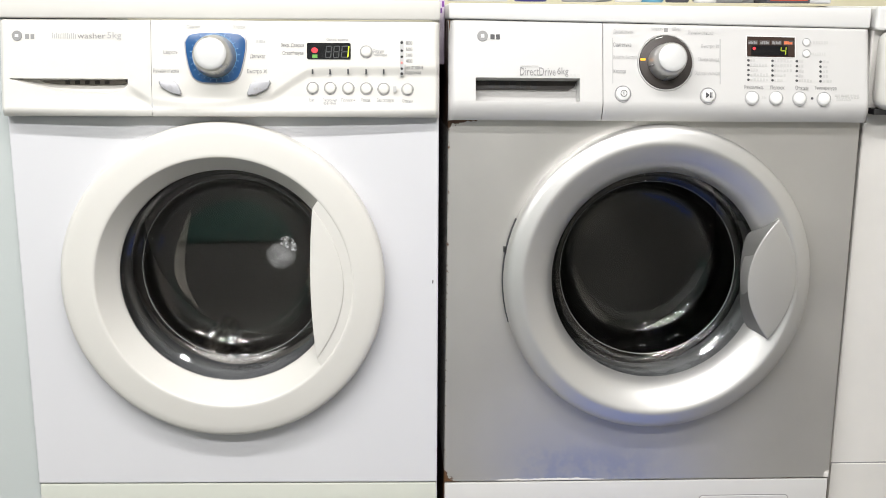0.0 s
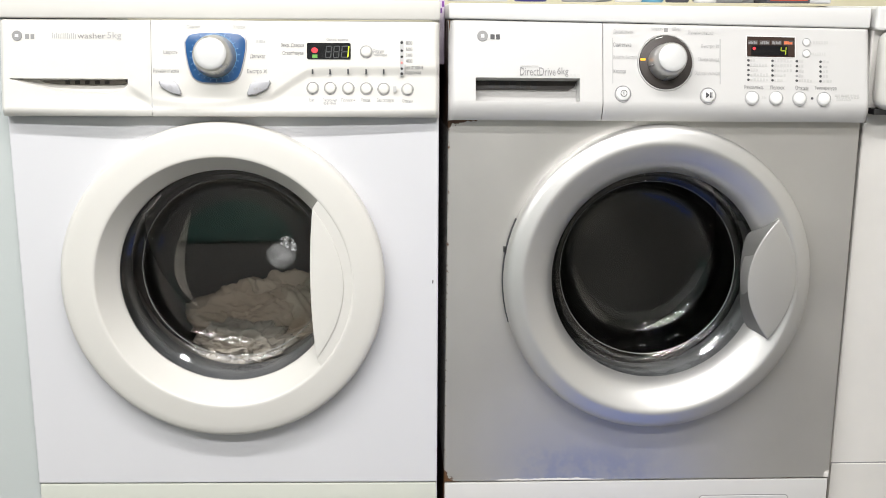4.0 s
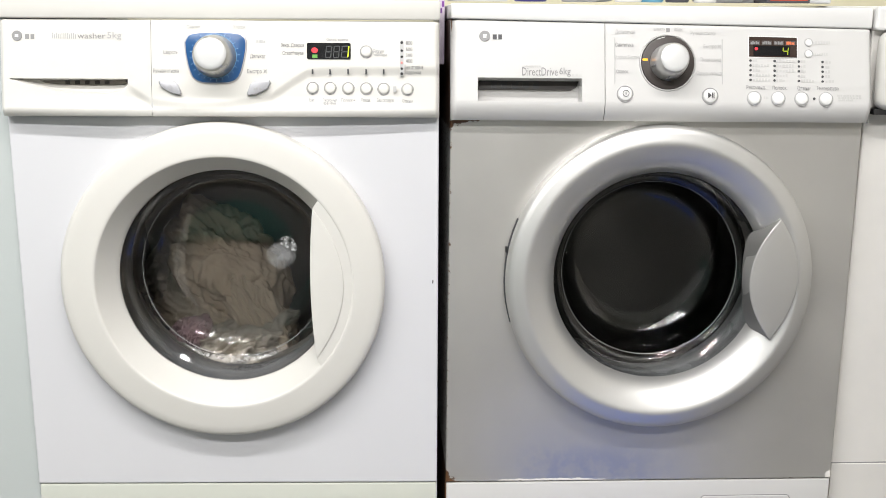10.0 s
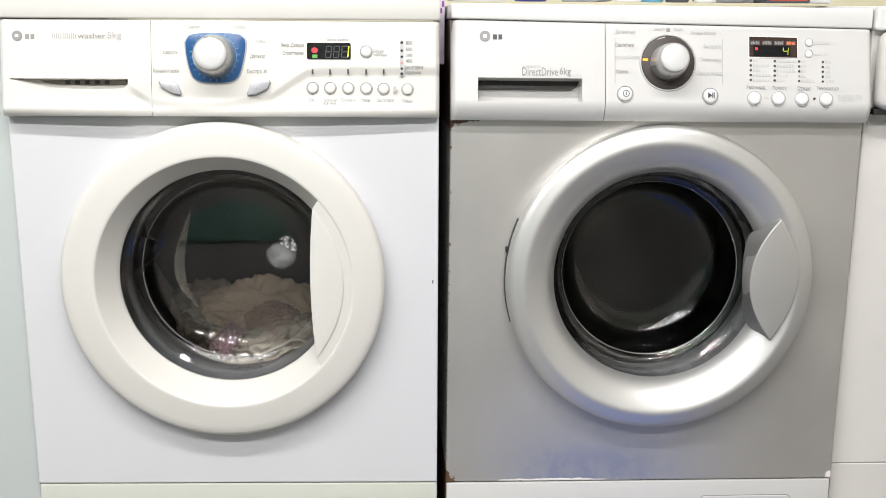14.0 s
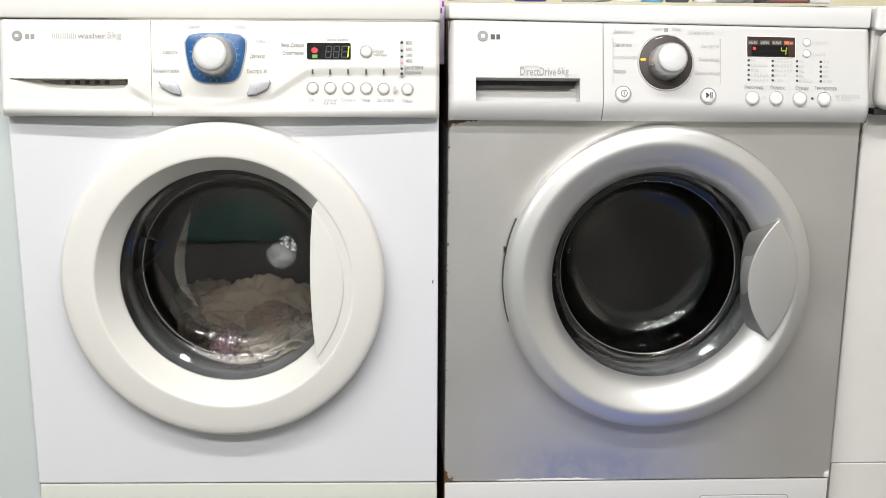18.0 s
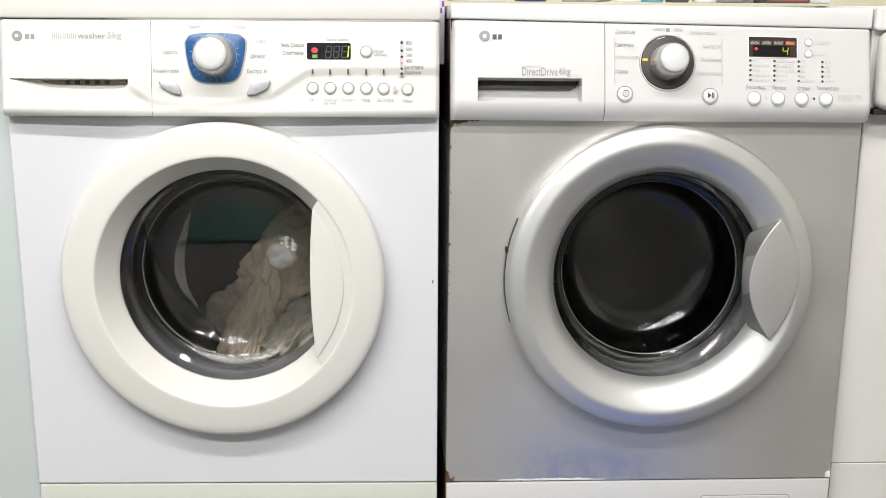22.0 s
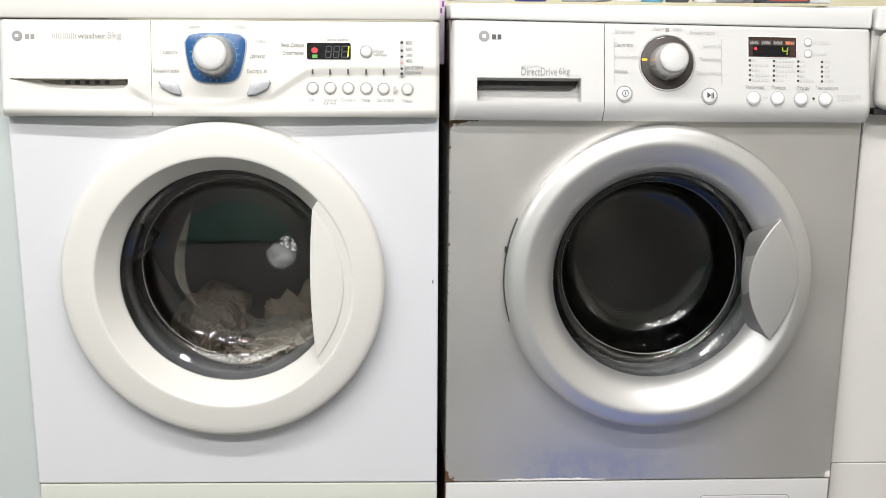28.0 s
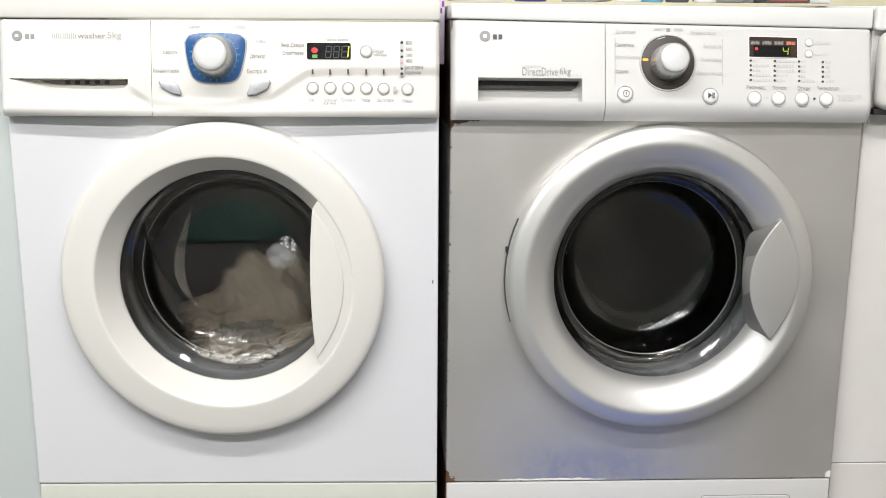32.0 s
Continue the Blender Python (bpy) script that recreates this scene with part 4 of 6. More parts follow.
    for x0, x1 in ((0.2295, 0.2306), (0.3828, 0.3841)):
        part("printed_line", block(x0, x1, -0.0005, 0, kv - 0.030, kv + 0.034), PRINT_LIGHT, e, "", m)
    # buttons
    for (u, v), r, nm, lb in (((0.2445, 0.0360), 0.0105, "power_button", "round white power button"), ((0.3659, 0.0341), 0.0105, "start_button", "round white start button"), ((0.4292, 0.0314), 0.0094, "button", "round white push button"),
                              ((0.4638, 0.0313), 0.0094, "button", "round white push button"), ((0.4977, 0.0311), 0.0094, "button", "round white push button"), ((0.5330, 0.0306), 0.0094, "button", "round white push button"),
                              ((0.5081, 0.1117), 0.0052, "small_button", "small white button"), ((0.5080, 0.0956), 0.0052, "small_button", "small white button")):
        sink = 0.016 * max(0, 1 - min(v, 0.026) / 0.026) ** 2
        round_button(u, v, r, e, m @ pose(0, sink, 0), LID_WHITE, nm, lb, 0.0036 if r > 0.006 else 0.0011, PRINT_PALE if r > 0.010 else PRINT_FAINT)
    u, v = (0.2449, 0.0364)
    part("power_symbol", lathe([(0.0040, -0.0040), (0.0040, -0.0046), (0.0047, -0.0046), (0.0047, -0.0040)], u, v, 32), PRINT_DARK, e, "printed ring mark", m)
    part("power_symbol", block(u - 0.0004, u + 0.0004, -0.0046, -0.0038, v - 0.0022, v + 0.0022), PRINT_DARK, e, "", m)
    u, v = (0.3663, 0.0346)
    part("start_symbol", plate([(u - 0.0046, v - 0.0042), (u + 0.0006, v), (u - 0.0046, v + 0.0042)], -0.0046, -0.0036), PRINT_DARK, e, "printed triangle", m)
    for q in (0.0014, 0.0034):
        part("start_symbol", block(u + q, u + q + 0.0010, -0.0046, -0.0036, v - 0.0040, v + 0.0040), PRINT_DARK, e, "", m)
    # display
    (a0, b1), (a1, b0) = (0.4220, 0.1188), (0.4908, 0.0898)
    part("display", plate([(a0, b0 + 0.0007), (a1, b0), (a1, b1 - 0.0009), (a0, b1)], -0.0012, 0.002), DISPLAY_BROWN, e, "dark brown display window", m)
    part("display_rim", plate([(a0 - 0.0014, b0 - 0.0008), (a1 + 0.0014, b0 - 0.0014), (a1 + 0.0014, b1 + 0.0006), (a0 - 0.0014, b1 + 0.0014)], -0.0005, 0.002), LID_WHITE, e, "", m)
    part("display_field", block(a0 + 0.006, a1 - 0.010, -0.0016, -0.001, b0 + 0.002, b0 + 0.0165), DISPLAY, e, "", m)
    w = (a1 - a0) / 4
    for i in range(4):
        lit = i == 3
        part("phase_tab", block(a0 + i * w + 0.001, a0 + (i + 1) * w - 0.002, -0.0015, -0.001, b1 - 0.0115 - 0.0001 * i, b1 - 0.0055), surface("phase_tab_brown", (0.075, 0.06, 0.055), 0.4), e, "", m)
        bars(a0 + i * w + 0.002, b1 - 0.0108, a0 + (i + 1) * w - 0.003, b1 - 0.0066, 5, ORANGE_DIM if lit else PRINT, e, m, 20 + i, y=-0.0019)
    part("lock_led", lathe([(0, -0.0020), (0.0022, -0.0020), (0.0024, -0.0014)], 0, 0, 20), RED_GLOW, e, "dim red indicator", m @ pose(0.4321, 0, 0.1017))
    u, v = (0.4691, 0.0928)
    seven(u, v, 0.0085, 0.0115, YELLOW_DIM, DISPLAY, "bcfg", e, m, 0.12, -0.0020)
    for words, a, b, mt in WORDS_S:
        letters(words, *a, *b, mt, e, m, 0.0009)
    for i, (a, b, k) in enumerate(BARS_S):
        sink = 0.016 * max(0, 1 - min(a[1], 0.026) / 0.026) ** 2
        bars(*a, *b, k, PRINT_WORN, e, m @ pose(0, sink, 0), 40 + i)
    for i, (u, v) in enumerate(DOTS_S):
        part("indicator", lathe([(0, -0.0009), (0.0016, -0.0008), (0.0020, 0.0004)], u, v, 14), PRINT_PALE if i == 13 else PRINT_DARK, e, "", m)
    part("emblem", lathe([(0, -0.0010), (0.0074, -0.0010), (0.0076, -0.0003), (0.0076, 0.001)], 0.0465, 0.1156, 40), PRINT, e, "round dark grey maker's emblem", m)
    part("emblem_bar", block((0.0441, 0.1116)[0], (0.0488, 0.1117)[0], -0.0014, -0.0008, (0.0441, 0.1132)[1], (0.0441, 0.1180)[1]), LID_WHITE, e, "", m)
    bars(0.0575, 0.1110, 0.0734, 0.1203, 2, PRINT_DARK, e, m, 5)
    bars(0.3032, 0.1240, 0.3105, 0.1312, 1, PRINT, e, m, 5)
    part("indicator", lathe([(0, -0.0012), (0.0017, -0.0010), (0.0020, 0.0006)], 0.5158, 0.0317, 14), PRINT_DARK, e, "", m)
    # door
    ring = part("door", lathe([(0.2250, 0.0012), (0.2260, -0.0150), (0.2255, -0.0215), (0.2240, -0.0258), (0.2212, -0.0286), (0.2150, -0.0304), (0.2085, -0.0321), (0.2048, -0.0331), (0.2018, -0.0335), (0.1990, -0.0331), (0.1952, -0.0315), (0.1885, -0.0282), (0.1810, -0.0241), (0.1730, -0.0183), (0.1665, -0.0117), (0.1615, -0.0048), (0.1575, 0.0035), (0.1560, 0.0075), (0.1680, 0.0095)], cx, cz, 160, inner=BOWL_S), SILVER_RING, e, "silver-painted rounded door ring", smooth=80)
    cx0, cz0 = cx, cz
    cx, cz = BOWL_S
    glass_bowl(e, cx, cz, DISH)
    glass_glint(e, cx, cz, 0.985)
    ringline = [(cx + 0.1450 * math.cos(radians(a)), cz + 0.1450 * math.sin(radians(a))) for a in range(205, 300, 4)]
    film_on_glass(e, cx, cz, DISH, ringline, [0.0006 + 0.0034 * math.sin(math.pi * i / (len(ringline) - 1)) for i in range(len(ringline))], LIMESCALE_THIN, "limescale", "speckled limescale along the glass rim", 4)
    t, b = (0.4766, 0.5396), (0.4727, 0.3592)
    left, right = arc_points(t, b, -0.038, 20), arc_points(b, t, -0.034, 20)
    part("door_handle", plate(left + right[1:-1], -0.0372, -0.004, 0.0018), SILVER_DARK, ring, "grey crescent pull handle", smooth=50)
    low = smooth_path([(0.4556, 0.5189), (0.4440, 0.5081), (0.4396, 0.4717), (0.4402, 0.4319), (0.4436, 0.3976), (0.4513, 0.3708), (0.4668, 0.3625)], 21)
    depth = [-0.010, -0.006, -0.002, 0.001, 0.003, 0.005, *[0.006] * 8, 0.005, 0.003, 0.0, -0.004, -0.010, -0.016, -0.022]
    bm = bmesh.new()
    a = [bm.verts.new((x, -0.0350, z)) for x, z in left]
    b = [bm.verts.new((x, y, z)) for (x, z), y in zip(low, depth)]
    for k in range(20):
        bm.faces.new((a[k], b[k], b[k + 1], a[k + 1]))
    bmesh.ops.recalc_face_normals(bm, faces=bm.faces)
    # the recess surface carries its shade in a darker grey
    part("handle_pocket", bm, POCKET_SHADE, ring, "finger recess behind the handle, shade put into its grey", smooth=50)
    hx, hz = (0.0833, 0.4883)
    part("hinge_gap", block(hx - 0.0006, hx + 0.003, -0.008, 0, hz - 0.004, hz + 0.004), BLACK, ring, "dark hinge notch")
    sector = [(cx0 + r * math.cos(radians(a)), cz0 + r * math.sin(radians(a))) for r, way in ((0.2273, range(157, 198, 4)), (0.2255, range(197, 156, -4))) for a in way]
    part("hinge_cover", plate(sector, -0.006, -0.0005), PRINT_DARK, ring, "dark curved hinge strip")
    # this drum takes the steel with the interior's shade painted in
    drum = drum_and_door_inside(e, cx, cz, STEEL_SHADED, RUBBER)
    (f0, g1), (f1, g0) = (0.3972, 0.0972), (0.5365, 0.0745)
    part("filter_cover", plate(rounded(f0, f1, g0 - 0.03, g1, 0.006), -0.0018, 0.004, 0.001), WHITE_PLASTIC, e, "white filter flap")
    part("filter_outline", plate(rounded(f0 - 0.0012, f1 + 0.0012, g0 - 0.031, g1 + 0.0012, 0.007), -0.0004, 0.004), PRINT, e, "thin dark gap round the flap")
    return e, drum


white, white_drum = white_machine()
silver, silver_drum = silver_machine()


def third_appliance():
    """The white cabinet of the next appliance, of which only a strip shows."""
    e = new("appliance_cabinet")
    e.matrix_world = pose(0.6225, 0.048, 0, 0, 0, 1.2)
    tagged(e, "white enamelled appliance standing beside the silver machine", "appliance", "washing machines in a row")
    part("body", block(0, 0.6, 0, 0.5, 0.02, 0.82, 0.003), OLD_ENAMEL, e)
    part("control_panel", block(0.004, 0.60, -0.040, -0.001, 0.688, 0.800, 0.016, 4), CREAM, e, "cream rounded control panel", smooth=40)
    # black block that stands in for the shade beneath the panel
    part("panel_shadow_gap", block(0.002, 0.60, -0.026, -0.001, 0.682, 0.690), BLACK, e, "black strip for the shade under the panel")
    part("kick_plate", block(0.0, 0.6, -0.003, 0.0, 0.02, 0.131, 0.001), OLD_ENAMEL, e)
    part("kick_gap", block(0.0, 0.6, -0.0012, 0.0, 0.1312, 0.1328), PRINT, e, "thin dark joint")
    part("lid", block(-0.002, 0.602, -0.016, 0.5, 0.8005, 0.834, 0.004), LID_WHITE, e, "white top")
    return e


third_appliance()


# ---- things on the lids and in the gap ----
def sagging_bag(name, label, category, m, w, d, h, material, seed):
    bm = bmesh.new()
    bmesh.ops.create_icosphere(bm, subdivisions=4, radius=1)
    off = Vector((seed, seed * 2, 3))
    for v in bm.verts:
        p = v.co.copy()
        k = 1 + 0.16 * noise.noise(p * 2.2 + off) + 0.08 * (1 - 2 * abs(noise.noise(p * 4.5 + off)))
        v.co = Vector((p.x * w / 2 * k, p.y * d / 2 * k, max(h / 2 + p.z * h / 2 * k * 1.1, 0.0)))
    ob = part(name, bm, material, None, label, m, 180)
    return tagged(ob, category=category)


BAG_WHITE = surface("bag_white", (0.66, 0.66, 0.68), 0.35, 0, 0.06, 25, 200)
BOX_DARK = surface("box_dark", (0.07, 0.07, 0.085), 0.45)
BOX_GREY = surface("box_pale_grey", (0.58, 0.58, 0.60), 0.5)
VIOLET = surface("violet_print", (0.20, 0.06, 0.30), 0.5)
NAVY = surface("navy_print", (0.03, 0.03, 0.22), 0.4)
SKY = surface("sky_blue_plastic", (0.18, 0.48, 0.70), 0.35)
RED = surface("red_print", (0.55, 0.07, 0.03), 0.45)
PINK_FILM = surface("pinkish_film", (0.70, 0.62, 0.72), 0.3, 0, 0.05, 40, 200)


def carton(name, label, category, m, w, d, h, material, bands=()):
    e = new(name)
    e.matrix_world = m
    tagged(e, label, category)
    part("box", block(-w / 2, w / 2, -d / 2, d / 2, 0, h, 0.002), material, e)
    for z0, z1, x0, x1, mt in bands:
        part("printed_band", block(x0, x1, -d / 2 - 0.0006, -d / 2, z0, z1), mt, e)
    return e


def bottle(name, label, m, r, h, material, cap):
    e = new(name)
    e.matrix_world = m
    tagged(e, label, "bottle")
    prof = [(0, 0), (r * 0.9, 0), (r, r * 0.12), (r, h * 0.62), (r * 0.85, h * 0.74), (r * 0.4, h * 0.82), (r * 0.4, h * 0.86), (0, h * 0.86)]
    up = pose(0, 0, 0, 90, 0, 0)
    part("bottle_body", lathe([(a, b) for a, b in prof], 0, 0, 40), material, e, m=up, smooth=50)
    part("bottle_cap", lathe([(0, h * 0.855), (r * 0.5, h * 0.855), (r * 0.5, h * 0.985), (r * 0.44, h), (0, h)], 0, 0, 32), cap, e, m=up, smooth=40)
    return e


def top_things():
    z = 0.8376
    bottle("detergent_bottle", "dark blue detergent bottle on the white lid", pose(0.145, 0.20, z), 0.026, 0.20, NAVY, LID_WHITE)
    sagging_bag("plastic_bag", "crumpled white plastic bag on the lid", "bag", pose(0.235, 0.24, z, 0, 0, 10), 0.13, 0.12, 0.14, BAG_WHITE, 3)
    bottle("shampoo_bottle", "pale blue bottle on the lid", pose(0.335, 0.21, z), 0.020, 0.18, SKY, LID_WHITE)
    bottle("round_jar", "dark round-based jar with a white cap", pose(0.372, 0.19, z), 0.018, 0.11, BOX_DARK, LID_WHITE)
    sagging_bag("plastic_bag", "grey-white bag standing on the lid", "bag", pose(0.445, 0.23, z, 0, 0, -15), 0.12, 0.11, 0.12, BAG_WHITE, 9)
    carton("carton", "dark grey box with a red printed stripe", "box", pose(0.545, 0.22, z, 0, 0, 4), 0.07, 0.06, 0.12, BOX_DARK, ((0.004, 0.012, -0.03, 0.03, RED), (0.03, 0.09, -0.025, 0.025, BOX_GREY)))
    carton("carton", "pale grey box standing on the lid", "box", pose(0.607, 0.24, z, 0, 0, -3), 0.035, 0.05, 0.14, BOX_GREY, ((0.02, 0.05, -0.012, 0.012, BAG_WHITE),))
    carton("carton", "white box with violet print on the lid", "box", pose(0.065, 0.26, z, 0, 0, 6), 0.09, 0.06, 0.10, BAG_WHITE, ((0.004, 0.03, -0.03, 0.02, VIOLET),))
    bottle("cleaner_bottle", "white bottle with a blue cap", pose(0.292, 0.17, z), 0.021, 0.19, LID_WHITE, NAVY)
    bottle("cream_jar", "small white jar beside the bags", pose(0.408, 0.16, z), 0.017, 0.08, LID_WHITE, SKY)
    sagging_bag("plastic_bag", "pale bag leaning on the dark box", "bag", pose(0.500, 0.27, z, 0, 0, 30), 0.09, 0.10, 0.13, BAG_WHITE, 14)
    carton("carton", "light blue carton lying on the cream lid", "box", pose(-0.11, 0.24, z), 0.07, 0.10, 0.05, SKY, ((0.01, 0.03, -0.03, 0.03, VIOLET),))
    e = carton("packet", "whitish packet with violet print between the lids", "packet", pose(0.0055, 0.16, 0.745), 0.0085, 0.10, 0.125, PINK_FILM)
    for z0, z1, x in ((0.094, 0.101, 0.0005), (0.084, 0.092, 0.0015), (0.075, 0.082, -0.0015), (0.104, 0.116, 0.0)):
        part("printed_mark", block(x - 0.0016, x + 0.0016, -0.0508, -0.05, z0, z1, 0.0003), VIOLET, e, "violet printed mark", pose(0, 0, 0, 0, 0, 0))


top_things()

# ---- laundry ----
CLOTH_BEIGE = surface("wet_beige_cloth", (0.74, 0.645, 0.525), 0.7, 0, 0.10, 14, 300, 0.5, 900, 0.3, tint=(0.56, 0.475, 0.375))
CLOTH_CREAM = surface("wet_cream_cloth", (0.74, 0.665, 0.55), 0.7, 0, 0.08, 14, 300, 0.5, 900, 0.3, tint=(0.60, 0.53, 0.43))
CLOTH_TAUPE = surface("wet_taupe_cloth", (0.58, 0.52, 0.45), 0.75, 0, 0.10, 14, 300, 0.5, 900, 0.3, tint=(0.38, 0.33, 0.28))
CLOTH_WHITE = surface("wet_white_cloth", (0.60, 0.575, 0.515), 0.65, 0, 0.06, 20, 300, 0.5, 900, 0.3, tint=(0.40, 0.375, 0.33))
CLOTH_PINK = surface("wet_pink_cloth", (0.50, 0.36, 0.40), 0.7, 0, 0.08, 20, 300, 0.5, 900, 0.3, tint=(0.42, 0.32, 0.34))
CLOTH_RUST = surface("wet_dusty_rose_cloth", (0.50, 0.41, 0.355), 0.7, 0, 0.08, 20, 300, 0.5, 900, 0.3, tint=(0.44, 0.34, 0.29))
LAUNDRY = {
    "A": crumpled("towel", (0.112, 0.060, 0.068), CLOTH_BEIGE, 3, "wet beige towel crumpled in the drum", "towel", 0.85, 6),
    "B": crumpled("shirt", (0.070, 0.050, 0.098), CLOTH_CREAM, 8, "wet cream shirt twisted into folds", "shirt", 1.15, 6),
    "C": crumpled("pillowcase", (0.072, 0.050, 0.058), CLOTH_TAUPE, 21, "wet grey-brown pillowcase bunched up", "pillowcase", 0.8, 6),
    "W": crumpled("napkin", (0.064, 0.042, 0.035), CLOTH_WHITE, 33, "crumpled off-white cloth with sharp creases", "cloth", 2.0, 6),
    "P": crumpled("sock", (0.032, 0.020, 0.025), CLOTH_PINK, 45, "small wet pink sock", "sock", 0.9, 6),
    "S": crumpled("sleeve_cloth", (0.110, 0.035, 0.036), CLOTH_CREAM, 52, "long pale strip of wet cloth", "cloth", 1.1, 6),
    "D": crumpled("vest", (0.036, 0.026, 0.030), CLOTH_RUST, 64, "small dusty-rose vest wadded up", "vest", 1.0, 6),
}

# ---- movement ----
def motions():
    """The laundry is carried up and falls as the drum turns, and rests between turns; the silver machine shakes once it spins."""
    walk(LAUNDRY["A"], [
        (0.0, pose(-0.130, 0.305, 0.397, 23, -90, 2)),
        (0.5, pose(-0.130, 0.305, 0.397, 24, -90, 8)),
        (1.0, pose(-0.130, 0.305, 0.397, 10, -90, -10)),
        (1.5, pose(-0.130, 0.305, 0.397, 24, -90, -18)),
        (2.0, pose(-0.130, 0.305, 0.397, -12, -90, -2)),
        (2.5, pose(-0.174, 0.215, 0.365, 14, 0, -11)),
        (3.0, pose(-0.194, 0.215, 0.338, 18, 25, 17)),
        (3.5, pose(-0.285, 0.215, 0.291, -17, 5, 4)),
        (6.2, pose(-0.283, 0.215, 0.291, -17, 5, 4)),
        (6.5, pose(-0.284, 0.215, 0.291, -25, -10, -4)),
        (7.0, pose(-0.282, 0.215, 0.391, -23, -45, 16)),
        (7.5, pose(-0.225, 0.215, 0.313, -3, 0, 16)),
        (8.0, pose(-0.183, 0.215, 0.352, 14, 0, 13)),
        (8.5, pose(-0.130, 0.305, 0.397, -16, -85, -15)),
        (9.0, pose(-0.311, 0.215, 0.362, 5, -20, -12)),
        (9.5, pose(-0.354, 0.215, 0.449, 12, -60, -3)),
        (10.0, pose(-0.346, 0.215, 0.401, 1, 50, 16)),
        (10.5, pose(-0.243, 0.215, 0.430, 1, 20, -14)),
        (11.0, pose(-0.317, 0.215, 0.430, -17, 75, 2)),
        (11.5, pose(-0.317, 0.215, 0.430, 1, 55, 5)),
        (12.0, pose(-0.338, 0.215, 0.338, -5, 15, 5)),
        (12.4, pose(-0.263, 0.215, 0.296, -5, 8, 4)),
        (18.2, pose(-0.263, 0.215, 0.296, -5, 8, 4)),
        (18.5, pose(-0.238, 0.215, 0.306, 13, -20, -12)),
        (19.0, pose(-0.200, 0.215, 0.333, -6, -40, 0)),
        (19.5, pose(-0.197, 0.215, 0.410, 9, -80, -9)),
        (20.0, pose(-0.130, 0.305, 0.397, 3, -90, 4)),
        (20.5, pose(-0.206, 0.215, 0.327, 20, -20, -5)),
        (21.0, pose(-0.178, 0.215, 0.454, 7, -80, -11)),
        (21.5, pose(-0.161, 0.215, 0.391, -0, -60, -11)),
        (22.0, pose(-0.225, 0.215, 0.401, 21, -60, -2)),
        (22.5, pose(-0.214, 0.215, 0.491, 17, 30, -3)),
        (23.0, pose(-0.189, 0.215, 0.344, 20, 20, -3)),
        (23.5, pose(-0.333, 0.215, 0.505, -8, -10, 3)),
        (24.0, pose(-0.130, 0.305, 0.397, 17, -90, 13)),
        (24.5, pose(-0.206, 0.215, 0.327, 5, -10, -15)),
        (25.0, pose(-0.130, 0.305, 0.397, 5, -90, -9)),
        (25.5, pose(-0.323, 0.215, 0.524, 12, 0, 14)),
        (26.2, pose(-0.160, 0.215, 0.394, 1, -10, 4)),
        (27.0, pose(-0.400, 0.360, 0.244, -12, -10, 75)),
        (30.3, pose(-0.400, 0.360, 0.244, -12, -10, 75)),
        (31.0, pose(-0.272, 0.265, 0.270, -19, -5, 4)),
        (31.5, pose(-0.191, 0.215, 0.342, -7, 0, 10)),
        (32.0, pose(-0.308, 0.215, 0.293, -23, 0, -14)),
    ])
